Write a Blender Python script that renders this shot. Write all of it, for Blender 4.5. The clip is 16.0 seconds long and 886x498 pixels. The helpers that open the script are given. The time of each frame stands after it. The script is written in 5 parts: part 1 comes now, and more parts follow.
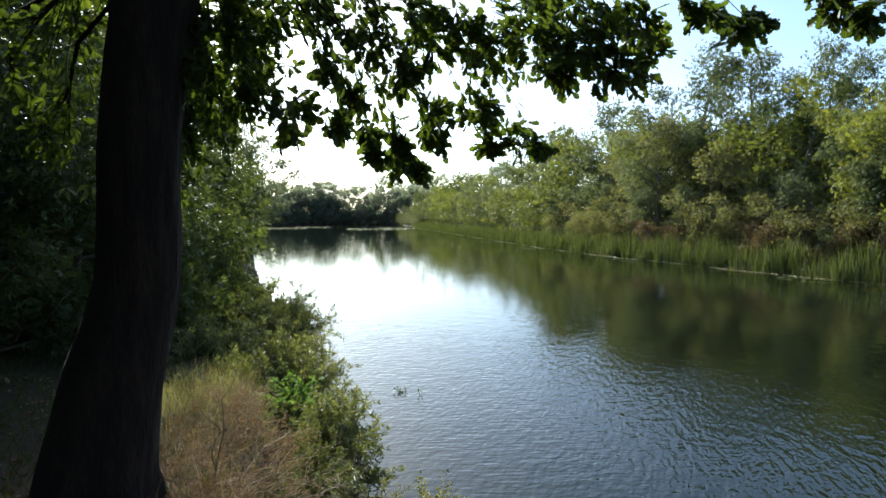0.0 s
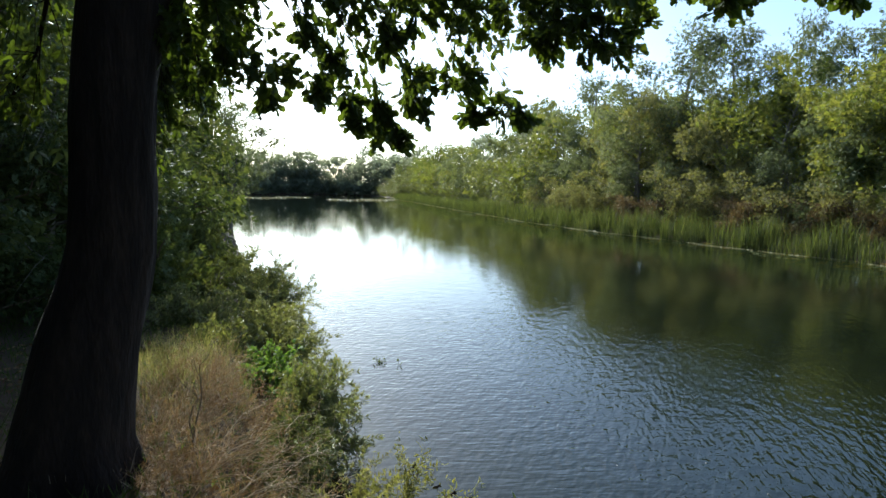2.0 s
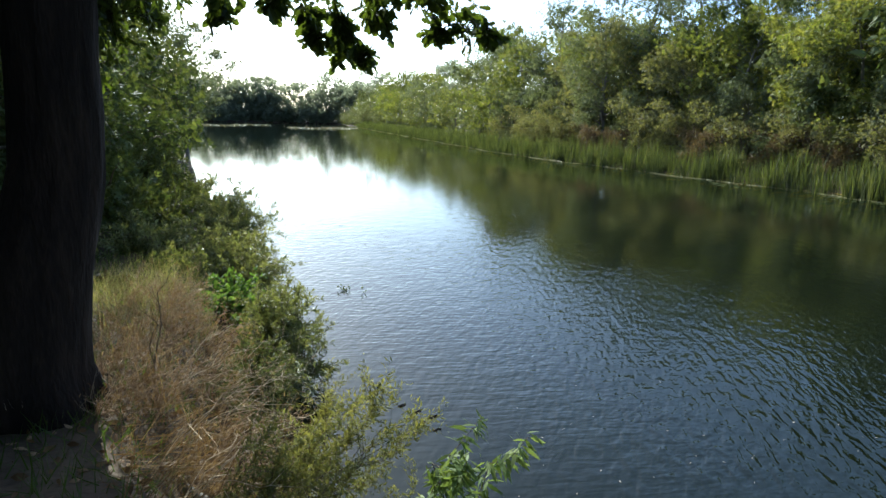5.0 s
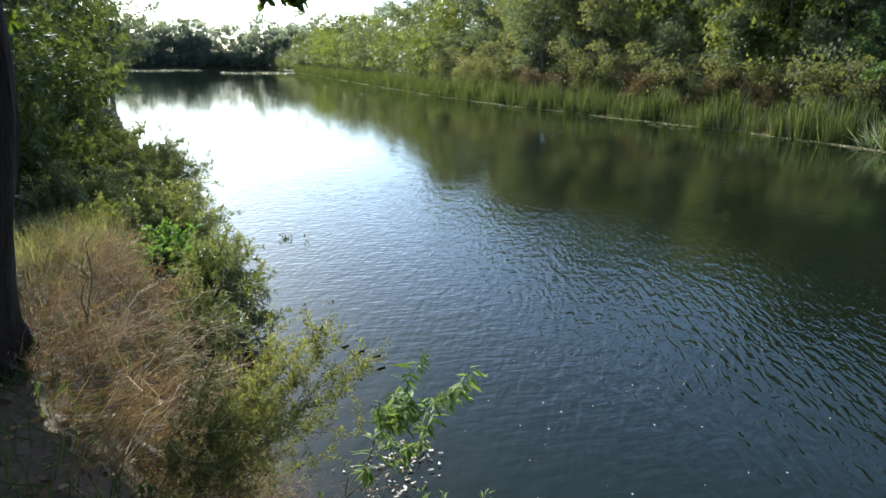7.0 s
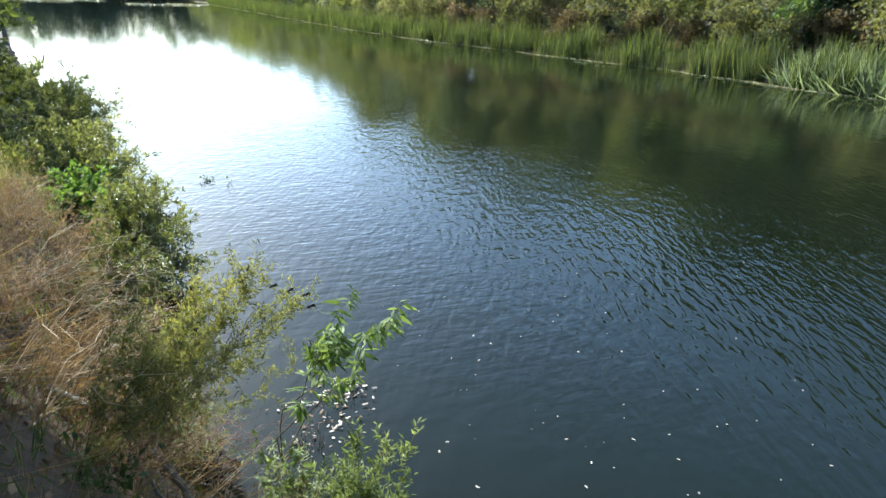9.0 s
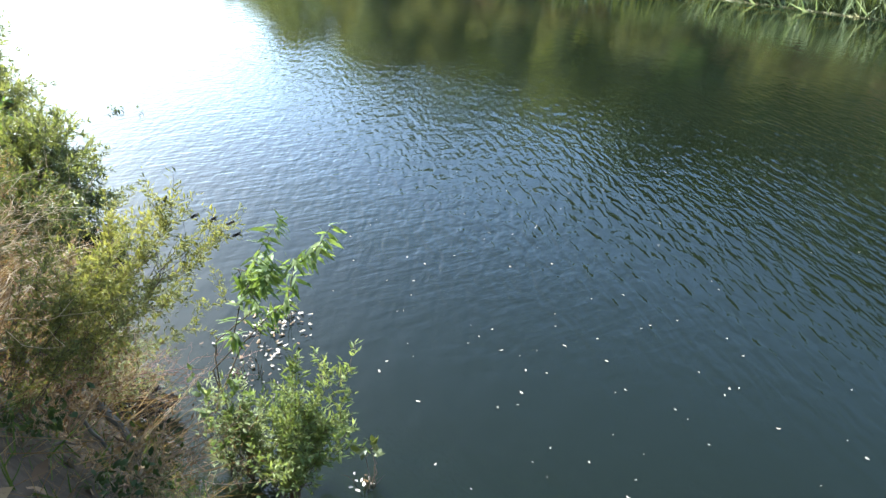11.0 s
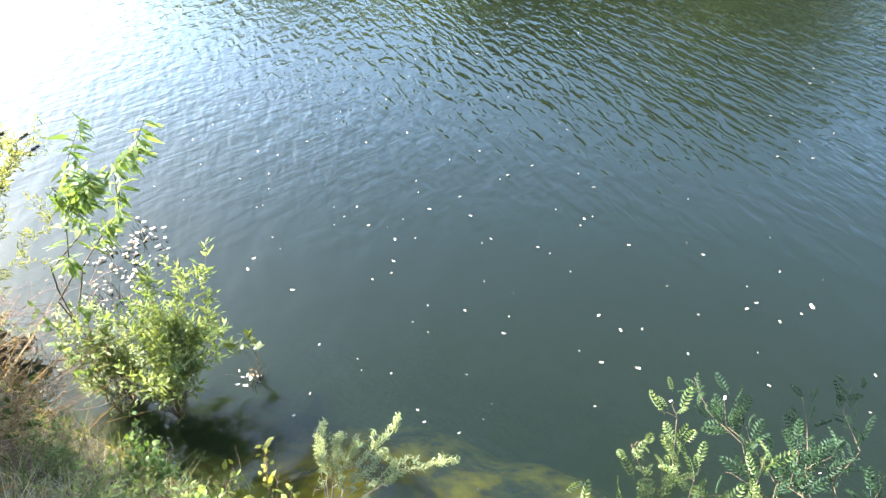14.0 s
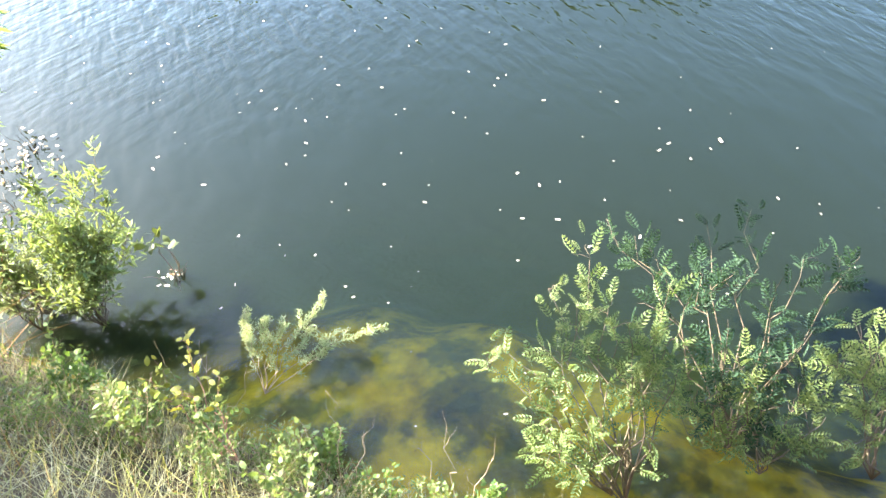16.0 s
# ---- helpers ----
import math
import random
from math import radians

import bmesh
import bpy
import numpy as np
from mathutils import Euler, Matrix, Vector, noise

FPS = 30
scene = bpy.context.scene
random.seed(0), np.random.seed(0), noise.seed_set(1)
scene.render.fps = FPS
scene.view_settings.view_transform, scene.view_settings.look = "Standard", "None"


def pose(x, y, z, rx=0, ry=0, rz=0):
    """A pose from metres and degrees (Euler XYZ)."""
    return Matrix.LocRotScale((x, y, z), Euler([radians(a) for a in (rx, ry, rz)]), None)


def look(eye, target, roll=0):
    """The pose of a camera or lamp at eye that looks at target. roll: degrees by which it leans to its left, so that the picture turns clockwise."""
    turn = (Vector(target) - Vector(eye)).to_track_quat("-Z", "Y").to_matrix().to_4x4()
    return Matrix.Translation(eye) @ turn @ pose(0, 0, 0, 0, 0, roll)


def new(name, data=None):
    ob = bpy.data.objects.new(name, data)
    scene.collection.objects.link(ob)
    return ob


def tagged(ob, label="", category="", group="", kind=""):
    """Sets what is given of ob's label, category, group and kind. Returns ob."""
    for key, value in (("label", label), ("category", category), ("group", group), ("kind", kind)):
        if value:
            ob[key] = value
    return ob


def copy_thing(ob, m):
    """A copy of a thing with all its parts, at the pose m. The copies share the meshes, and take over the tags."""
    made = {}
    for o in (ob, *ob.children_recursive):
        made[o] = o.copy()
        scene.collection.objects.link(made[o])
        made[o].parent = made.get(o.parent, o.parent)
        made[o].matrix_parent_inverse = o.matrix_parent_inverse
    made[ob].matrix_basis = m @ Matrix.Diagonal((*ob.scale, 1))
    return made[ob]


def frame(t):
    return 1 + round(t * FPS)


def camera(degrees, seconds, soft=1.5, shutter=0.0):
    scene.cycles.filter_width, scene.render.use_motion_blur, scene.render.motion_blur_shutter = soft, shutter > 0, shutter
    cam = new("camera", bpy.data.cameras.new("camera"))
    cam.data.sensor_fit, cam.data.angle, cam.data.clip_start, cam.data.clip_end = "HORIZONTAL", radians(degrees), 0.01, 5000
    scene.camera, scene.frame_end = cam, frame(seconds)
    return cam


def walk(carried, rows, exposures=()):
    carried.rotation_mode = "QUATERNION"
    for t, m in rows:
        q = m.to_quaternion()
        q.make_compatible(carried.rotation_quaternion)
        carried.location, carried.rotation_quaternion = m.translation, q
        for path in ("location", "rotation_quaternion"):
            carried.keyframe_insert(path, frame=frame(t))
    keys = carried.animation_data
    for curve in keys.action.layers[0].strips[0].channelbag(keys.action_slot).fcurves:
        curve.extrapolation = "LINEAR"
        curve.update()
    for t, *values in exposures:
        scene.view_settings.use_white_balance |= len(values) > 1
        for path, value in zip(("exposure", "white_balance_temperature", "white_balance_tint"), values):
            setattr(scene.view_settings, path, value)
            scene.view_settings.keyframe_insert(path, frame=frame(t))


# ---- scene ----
cam = camera(68.9, 16.0)

EXPOSURES = [(0, 1.02, 5750, 1), (4, 1.08, 5600, 1), (7, 1.38, 5500, 1), (9, 1.82, 5450, 1), (12.5, 2.88, 5700, 1), (16, 3.76, 6200, 4)]
PATH = [
    (0, (-0.348, 0.558, 3.228), (-0.299, 2.555, 3.128), -0.0),
    (0.5, (-0.359, 0.542, 3.238), (-0.294, 2.538, 3.123), 0.2),
    (1, (-0.356, 0.563, 3.209), (-0.279, 2.557, 3.075), 0.5),
    (1.5, (-0.348, 0.567, 3.219), (-0.26, 2.558, 3.06), 0.6),
    (2, (-0.35, 0.587, 3.205), (-0.241, 2.576, 3.02), 0.9),
    (2.5, (-0.375, 0.632, 3.181), (-0.258, 2.617, 2.963), 1.2),
    (3, (-0.363, 0.64, 3.18), (-0.232, 2.62, 2.936), 1.3),
    (3.5, (-0.354, 0.659, 3.158), (-0.213, 2.636, 2.89), 1.3),
    (4, (-0.351, 0.656, 3.155), (-0.177, 2.624, 2.846), 1.3),
    (6.5, (-0.326, 0.65, 3.12), (-0.008, 2.557, 2.606), 1.1),
    (7, (-0.318, 0.649, 3.112), (0.068, 2.532, 2.559), 1.0),
    (7.5, (-0.317, 0.636, 3.109), (0.137, 2.489, 2.509), 1.5),
    (8, (-0.311, 0.631, 3.104), (0.196, 2.455, 2.461), 2.0),
    (8.5, (-0.31, 0.63, 3.098), (0.231, 2.432, 2.42), 2.0),
    (9, (-0.309, 0.632, 3.088), (0.274, 2.404, 2.366), 1.8),
    (11.5, (-0.28, 0.636, 3.048), (0.522, 2.181, 2.062), 1.1),
    (12, (-0.27, 0.643, 3.035), (0.59, 2.119, 1.996), 0.3),
    (12.5, (-0.239, 0.625, 3.023), (0.654, 2.049, 1.938), -0.4),
    (13, (-0.203, 0.593, 3.006), (0.719, 1.956, 1.871), -0.9),
    (13.5, (-0.179, 0.557, 2.973), (0.771, 1.874, 1.805), -1.1),
    (14, (-0.15, 0.522, 2.95), (0.803, 1.783, 1.725), -2.4),
    (14.5, (-0.132, 0.491, 2.926), (0.81, 1.695, 1.637), -3.7),
    (15, (-0.104, 0.456, 2.901), (0.837, 1.608, 1.563), -4.5),
    (15.5, (-0.081, 0.435, 2.876), (0.849, 1.499, 1.461), -5.1),
    (16, (-0.054, 0.409, 2.847), (0.854, 1.381, 1.354), -5.1),
]
walk(cam, [(t, look(eye, target, roll)) for t, eye, target, roll in PATH], EXPOSURES)

# ---- world, sun, exposure ----
SUN_AZ, SUN_EL = -22.0, 31.0          # degrees clockwise from +y, and above the horizon
sun_dir = Vector((math.sin(radians(SUN_AZ)) * math.cos(radians(SUN_EL)),
                  math.cos(radians(SUN_AZ)) * math.cos(radians(SUN_EL)), math.sin(radians(SUN_EL))))
world = bpy.data.worlds.new("world")
scene.world = world
world.use_nodes = True
wn = world.node_tree
wn.nodes.clear()
sky = wn.nodes.new("ShaderNodeTexSky")
sky.sky_type = "NISHITA"
sky.sun_disc = False
sky.sun_elevation, sky.sun_rotation = radians(SUN_EL), radians(SUN_AZ)
sky.air_density, sky.dust_density, sky.ozone_density = 0.66, 1.0, 0.35
back = wn.nodes.new("ShaderNodeBackground")
back.inputs["Strength"].default_value = 0.135
wout = wn.nodes.new("ShaderNodeOutputWorld")
wn.links.new(sky.outputs[0], back.inputs[0])
wn.links.new(back.outputs[0], wout.inputs[0])
sun_data = bpy.data.lights.new("sun", "SUN")
sun_data.energy, sun_data.angle, sun_data.color = 5.0, radians(0.55), (1.0, 0.93, 0.80)
sun = new("sun", sun_data)
sun.matrix_world = look(sun_dir * 100, (0, 0, 0))

# ---- materials ----


def nodes_of(name):
    m = bpy.data.materials.new(name)
    m.use_nodes = True
    m.node_tree.nodes.clear()
    return m, m.node_tree, m.node_tree.nodes, m.node_tree.links


def ramp(ns, stops):
    r = ns.new("ShaderNodeValToRGB")
    e = r.color_ramp.elements
    while len(e) < len(stops):
        e.new(0.5)
    for el, (p, c) in zip(e, stops):
        el.position, el.color = p, (*c, 1)
    return r


def leaf_mat(name, stops, through_tint=(1.3, 1.25, 0.5), trans=0.45, rough=0.6, gloss=0.2):
    """Leaf: a gloss on top, light that comes through from behind, colour that varies from leaf to leaf and from clump to clump."""
    m, t, ns, ln = nodes_of(name)
    geo, obj, tc = ns.new("ShaderNodeNewGeometry"), ns.new("ShaderNodeObjectInfo"), ns.new("ShaderNodeTexCoord")
    nz = ns.new("ShaderNodeTexNoise")
    nz.inputs["Scale"].default_value = 0.9
    ln.new(tc.outputs["Object"], nz.inputs["Vector"])
    a = ns.new("ShaderNodeMath"); a.operation = "MULTIPLY_ADD"; a.inputs[1].default_value = 0.45
    ln.new(geo.outputs["Random Per Island"], a.inputs[0])
    b = ns.new("ShaderNodeMath"); b.operation = "MULTIPLY_ADD"; b.inputs[1].default_value = 0.75; b.inputs[2].default_value = -0.22
    ln.new(nz.outputs["Fac"], b.inputs[0]); ln.new(b.outputs[0], a.inputs[2])
    c = ns.new("ShaderNodeMath"); c.operation = "MULTIPLY_ADD"; c.inputs[1].default_value = 0.28
    ln.new(obj.outputs["Random"], c.inputs[0]); ln.new(a.outputs[0], c.inputs[2])
    r = ramp(ns, stops)
    ln.new(c.outputs[0], r.inputs[0])
    p = ns.new("ShaderNodeBsdfPrincipled")
    p.inputs["Roughness"].default_value = rough
    p.inputs["Specular IOR Level"].default_value = gloss
    ln.new(r.outputs[0], p.inputs["Base Color"])
    tint = ns.new("ShaderNodeMix"); tint.data_type = "RGBA"; tint.blend_type = "MULTIPLY"; tint.inputs[0].default_value = 1.0
    tint.inputs[7].default_value = (*through_tint, 1)
    ln.new(r.outputs[0], tint.inputs[6])
    tr = ns.new("ShaderNodeBsdfTranslucent")
    ln.new(tint.outputs[2], tr.inputs[0])
    mix = ns.new("ShaderNodeMixShader"); mix.inputs[0].default_value = trans
    ln.new(p.outputs[0], mix.inputs[1]); ln.new(tr.outputs[0], mix.inputs[2])
    o = ns.new("ShaderNodeOutputMaterial")
    ln.new(mix.outputs[0], o.inputs[0])
    return m


def rough_mat(name, stops, scale=6.0, stretch=(1, 1, 1), rough=0.85, bump=0.3, fine=40.0):
    """Bark, soil, stems: two scales of noise in colour and relief."""
    m, t, ns, ln = nodes_of(name)
    tc, mp = ns.new("ShaderNodeTexCoord"), ns.new("ShaderNodeMapping")
    mp.inputs["Scale"].default_value = stretch
    ln.new(tc.outputs["Object"], mp.inputs["Vector"])
    n1, n2 = ns.new("ShaderNodeTexNoise"), ns.new("ShaderNodeTexNoise")
    n1.inputs["Scale"].default_value, n1.inputs["Detail"].default_value = scale, 6
    n2.inputs["Scale"].default_value, n2.inputs["Detail"].default_value = fine, 4
    for n in (n1, n2):
        ln.new(mp.outputs[0], n.inputs["Vector"])
    a = ns.new("ShaderNodeMath"); a.operation = "MULTIPLY_ADD"; a.inputs[1].default_value = 0.4
    ln.new(n2.outputs["Fac"], a.inputs[0])
    b = ns.new("ShaderNodeMath"); b.operation = "MULTIPLY"; b.inputs[1].default_value = 0.75
    ln.new(n1.outputs["Fac"], b.inputs[0]); ln.new(b.outputs[0], a.inputs[2])
    r = ramp(ns, stops)
    ln.new(a.outputs[0], r.inputs[0])
    p = ns.new("ShaderNodeBsdfPrincipled")
    p.inputs["Roughness"].default_value = rough
    p.inputs["Specular IOR Level"].default_value = 0.25
    ln.new(r.outputs[0], p.inputs["Base Color"])
    bp = ns.new("ShaderNodeBump"); bp.inputs["Strength"].default_value = bump; bp.inputs["Distance"].default_value = 0.05
    ln.new(a.outputs[0], bp.inputs["Height"]); ln.new(bp.outputs[0], p.inputs["Normal"])
    o = ns.new("ShaderNodeOutputMaterial")
    ln.new(p.outputs[0], o.inputs[0])
    return m


M_OAK = leaf_mat("oak_leaf", [(0.1, (0.027, 0.041, 0.012)), (0.6, (0.047, 0.069, 0.017)), (0.97, (0.12, 0.14, 0.027))], (2.1, 1.95, 0.5), 0.52, 0.45, 0.35)
M_YELLOW = leaf_mat("yellow_green_leaf", [(0.1, (0.07, 0.092, 0.025)), (0.5, (0.15, 0.178, 0.046)), (0.95, (0.27, 0.262, 0.08))], (1.4, 1.32, 0.55))
M_GREY = leaf_mat("grey_green_leaf", [(0.1, (0.06, 0.075, 0.036)), (0.5, (0.118, 0.135, 0.066)), (0.95, (0.23, 0.238, 0.135))], (1.3, 1.3, 0.75), 0.4)
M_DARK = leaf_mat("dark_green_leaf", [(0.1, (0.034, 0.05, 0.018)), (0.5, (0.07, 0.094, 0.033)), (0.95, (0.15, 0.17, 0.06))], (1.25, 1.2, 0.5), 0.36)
# distance haze is mixed into this pale greyed leaf colour
M_FAR = leaf_mat("hazed_far_leaf", [(0.1, (0.085, 0.098, 0.07)), (0.5, (0.125, 0.14, 0.10)), (0.95, (0.185, 0.198, 0.145))], (2.1, 2.05, 1.6), 0.58)
M_WILLOW = leaf_mat("willow_leaf", [(0.1, (0.055, 0.07, 0.028)), (0.5, (0.11, 0.128, 0.046)), (0.95, (0.22, 0.225, 0.085))], (1.3, 1.25, 0.5), 0.45, 0.45, 0.4)
M_FRESH = leaf_mat("fresh_leaf", [(0.1, (0.07, 0.125, 0.03)), (0.5, (0.12, 0.195, 0.05)), (0.95, (0.21, 0.28, 0.08))], (1.3, 1.3, 0.5), 0.45)
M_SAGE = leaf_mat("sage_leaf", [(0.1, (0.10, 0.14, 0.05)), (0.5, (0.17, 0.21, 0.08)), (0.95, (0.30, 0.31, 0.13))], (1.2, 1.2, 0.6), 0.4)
M_REED = leaf_mat("reed_blade", [(0.1, (0.034, 0.046, 0.018)), (0.5, (0.076, 0.094, 0.036)), (0.95, (0.21, 0.215, 0.10))])
M_PALE = leaf_mat("pale_reed_blade", [(0.1, (0.12, 0.16, 0.07)), (0.5, (0.2, 0.24, 0.12)), (0.95, (0.32, 0.34, 0.2))], (1.1, 1.1, 0.7), 0.3)
M_BROWN = leaf_mat("brown_shrub_leaf", [(0.1, (0.085, 0.068, 0.036)), (0.5, (0.165, 0.125, 0.062)), (0.95, (0.26, 0.20, 0.09))], (1.2, 1.0, 0.6), 0.3)
M_DRY = leaf_mat("dry_grass_blade", [(0.1, (0.085, 0.048, 0.022)), (0.5, (0.23, 0.145, 0.064)), (0.95, (0.58, 0.44, 0.25))], (1.1, 1.0, 0.7), 0.35, 0.7)
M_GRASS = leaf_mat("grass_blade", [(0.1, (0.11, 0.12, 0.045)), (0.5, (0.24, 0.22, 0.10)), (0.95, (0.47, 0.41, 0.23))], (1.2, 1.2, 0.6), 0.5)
# grass green darkened in the colour itself, for the shade under the trees
M_SHADE = leaf_mat("shaded_grass_blade", [(0.1, (0.035, 0.06, 0.014)), (0.5, (0.06, 0.10, 0.022)), (0.95, (0.12, 0.15, 0.04))])
M_LITTER = leaf_mat("dead_leaf", [(0.1, (0.33, 0.25, 0.19)), (0.5, (0.55, 0.46, 0.38)), (0.95, (0.72, 0.66, 0.58))], (1, 1, 0.9), 0.15)
M_MAT = leaf_mat("floating_mat_leaf", [(0.1, (0.20, 0.17, 0.08)), (0.5, (0.36, 0.32, 0.17)), (0.95, (0.55, 0.50, 0.30))], (1, 1, 0.9), 0.1)
M_YELLOWED = leaf_mat("yellowed_leaf", [(0.1, (0.14, 0.16, 0.035)), (0.5, (0.28, 0.27, 0.06)), (0.95, (0.46, 0.40, 0.11))], (1.2, 1.1, 0.5), 0.4)
# false indigo as it looks in shade: the dimness is in the colour
M_INDIGO_SHADE = leaf_mat("shaded_indigo_leaf", [(0.1, (0.018, 0.038, 0.022)), (0.5, (0.038, 0.067, 0.036)), (0.95, (0.08, 0.12, 0.06))], (1.2, 1.25, 0.6), 0.35)
M_POD = leaf_mat("seed_pod", [(0.1, (0.02, 0.014, 0.01)), (0.9, (0.06, 0.035, 0.022))], (1, 1, 1), 0.05)
M_OLIVE = leaf_mat("olive_leaf", [(0.1, (0.085, 0.092, 0.045)), (0.5, (0.165, 0.165, 0.078)), (0.95, (0.28, 0.265, 0.135))])
M_FALLEN = leaf_mat("fallen_leaf", [(0.1, (0.09, 0.05, 0.025)), (0.5, (0.22, 0.13, 0.065)), (0.95, (0.45, 0.31, 0.17))], (1, 1, 0.8), 0.15)
M_HAY = leaf_mat("hay_blade", [(0.1, (0.12, 0.115, 0.055)), (0.5, (0.26, 0.24, 0.13)), (0.95, (0.55, 0.50, 0.34))], (1, 1, 0.8), 0.3, 0.7)
# willow leaf lightened to stand for sun on partly shaded bushes
M_WILLOW_LIT = leaf_mat("sunlit_willow_leaf", [(0.1, (0.085, 0.105, 0.045)), (0.5, (0.175, 0.195, 0.085)), (0.95, (0.36, 0.36, 0.18))], (1.3, 1.2, 0.5), 0.45, 0.45, 0.4)
M_SALLOW = leaf_mat("sallow_leaf", [(0.1, (0.03, 0.042, 0.018)), (0.5, (0.062, 0.078, 0.028)), (0.95, (0.14, 0.15, 0.05))], (1.3, 1.25, 0.5), 0.42)
# the same leaf, lightened as if the sun were on it
M_INDIGO_LIT = leaf_mat("sunlit_indigo_leaf", [(0.1, (0.05, 0.085, 0.035)), (0.5, (0.13, 0.17, 0.07)), (0.95, (0.30, 0.31, 0.15))], (1.2, 1.2, 0.6), 0.4)
M_FEATHER = leaf_mat("feathery_leaf", [(0.1, (0.08, 0.095, 0.036)), (0.5, (0.168, 0.182, 0.066)), (0.95, (0.34, 0.325, 0.13))], (1.3, 1.2, 0.55), 0.42)
M_SPRIG = leaf_mat("sprig_leaf", [(0.1, (0.07, 0.115, 0.034)), (0.5, (0.135, 0.19, 0.06)), (0.95, (0.24, 0.28, 0.11))], (1.3, 1.3, 0.55), 0.4)
M_WOOL = leaf_mat("woolly_leaf", [(0.1, (0.22, 0.25, 0.12)), (0.5, (0.36, 0.38, 0.2)), (0.95, (0.52, 0.52, 0.32))], (1.1, 1.1, 0.7), 0.35, 0.8)
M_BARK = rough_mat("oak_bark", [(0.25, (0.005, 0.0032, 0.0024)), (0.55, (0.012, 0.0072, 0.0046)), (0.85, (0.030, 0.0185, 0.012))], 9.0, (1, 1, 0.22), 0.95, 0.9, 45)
M_STEM = rough_mat("bleached_stem", [(0.2, (0.34, 0.25, 0.15)), (0.8, (0.62, 0.50, 0.34))], 20.0, (1, 1, 0.3), 0.7, 0.1)
M_TWIG = rough_mat("twig_bark", [(0.2, (0.05, 0.035, 0.022)), (0.8, (0.16, 0.12, 0.08))], 20.0, (1, 1, 0.3), 0.85, 0.2)
M_STALK = rough_mat("dry_stalk", [(0.2, (0.16, 0.10, 0.06)), (0.8, (0.42, 0.30, 0.19))], 20.0, (1, 1, 0.3), 0.8, 0.1)
M_RED = rough_mat("red_stem", [(0.2, (0.14, 0.05, 0.04)), (0.8, (0.32, 0.15, 0.10))], 20.0, (1, 1, 0.3), 0.6, 0.1)
M_POLE = rough_mat("grey_bark", [(0.2, (0.06, 0.055, 0.045)), (0.8, (0.19, 0.17, 0.14))], 6.0, (1, 1, 0.4), 0.85, 0.3)

# ---- meshes out of arrays ----


def mesh_of(name, chunks, mats, smooth=False):
    """chunks: (vertices, faces, material index), faces all of one length within a chunk."""
    vs, loops, sizes, mi, base = [], [], [], [], 0
    for v, f, k in chunks:
        if len(v) == 0:
            continue
        vs.append(np.asarray(v, float)); f = np.asarray(f, np.int64) + base
        loops.append(f.ravel()); sizes.append(np.full(len(f), f.shape[1])); mi.append(np.full(len(f), k)); base += len(v)
    v, lo, sz, mi = np.concatenate(vs), np.concatenate(loops), np.concatenate(sizes), np.concatenate(mi)
    me = bpy.data.meshes.new(name)
    me.vertices.add(len(v)); me.vertices.foreach_set("co", v.ravel())
    me.loops.add(len(lo)); me.loops.foreach_set("vertex_index", lo.astype(np.int32))
    me.polygons.add(len(sz))
    me.polygons.foreach_set("loop_start", np.concatenate(([0], np.cumsum(sz)[:-1])).astype(np.int32))
    for m in mats:
        me.materials.append(m)
    me.polygons.foreach_set("material_index", mi.astype(np.int32))
    me.polygons.foreach_set("use_smooth", np.full(len(sz), smooth))
    me.update(calc_edges=True)
    return me


def part(name, chunks, mats, parent, label="", smooth=False):
    ob = new(name, mesh_of(name, chunks, mats, smooth))
    ob.parent = parent
    if label:
        ob["label"] = label
    return ob


def unit(a):
    return a / np.maximum(np.linalg.norm(a, axis=-1, keepdims=True), 1e-9)


def tube(points, radii, sides=6):
    """A tapered limb along a line of points."""
    P, R = np.asarray(points, float), np.asarray(radii, float)
    T = unit(np.gradient(P, axis=0))
    ref = np.array([0.3, 0.9, 0.1]) if abs(T[0][2]) > 0.8 else np.array([0, 0, 1.0])
    A = unit(np.cross(T, ref)); B = np.cross(T, A)
    ang = np.linspace(0, 2 * math.pi, sides, endpoint=False)
    V = (P[:, None] + R[:, None, None] * (np.cos(ang)[None, :, None] * A[:, None] + np.sin(ang)[None, :, None] * B[:, None])).reshape(-1, 3)
    F = []
    for i in range(len(P) - 1):
        for j in range(sides):
            k = (j + 1) % sides
            F.append((i * sides + j, i * sides + k, (i + 1) * sides + k, (i + 1) * sides + j))
    return V, np.array(F), 0


def scatter(tmpl, P, D, N, S, k=0):
    """Copies of one small shape at the points P, along D, facing N, of length S."""
    V, F = np.asarray(tmpl[0], float), np.asarray(tmpl[1])
    D = unit(np.asarray(D, float)); X = unit(np.cross(D, N)); Z = np.cross(X, D)
    S = np.broadcast_to(np.asarray(S, float), (len(P),))
    W = P[:, None] + S[:, None, None] * (V[None, :, 0, None] * X[:, None] + V[None, :, 1, None] * D[:, None] + V[None, :, 2, None] * Z[:, None])
    Q = F[None] + (np.arange(len(P)) * len(V))[:, None, None]
    return W.reshape(-1, 3), Q.reshape(-1, F.shape[1]), k


def arc(p0, p1, sag=0.0, n=6, wob=0.0, rng=None):
    t = np.linspace(0, 1, n)[:, None]
    p = np.asarray(p0, float) * (1 - t) + np.asarray(p1, float) * t
    p[:, 2] += sag * 4 * (t * (1 - t))[:, 0]
    if rng is not None and wob:
        w = rng.normal(0, wob, (n, 3)); w[0] = 0; w[-1] *= 0.3
        p += w
    return p


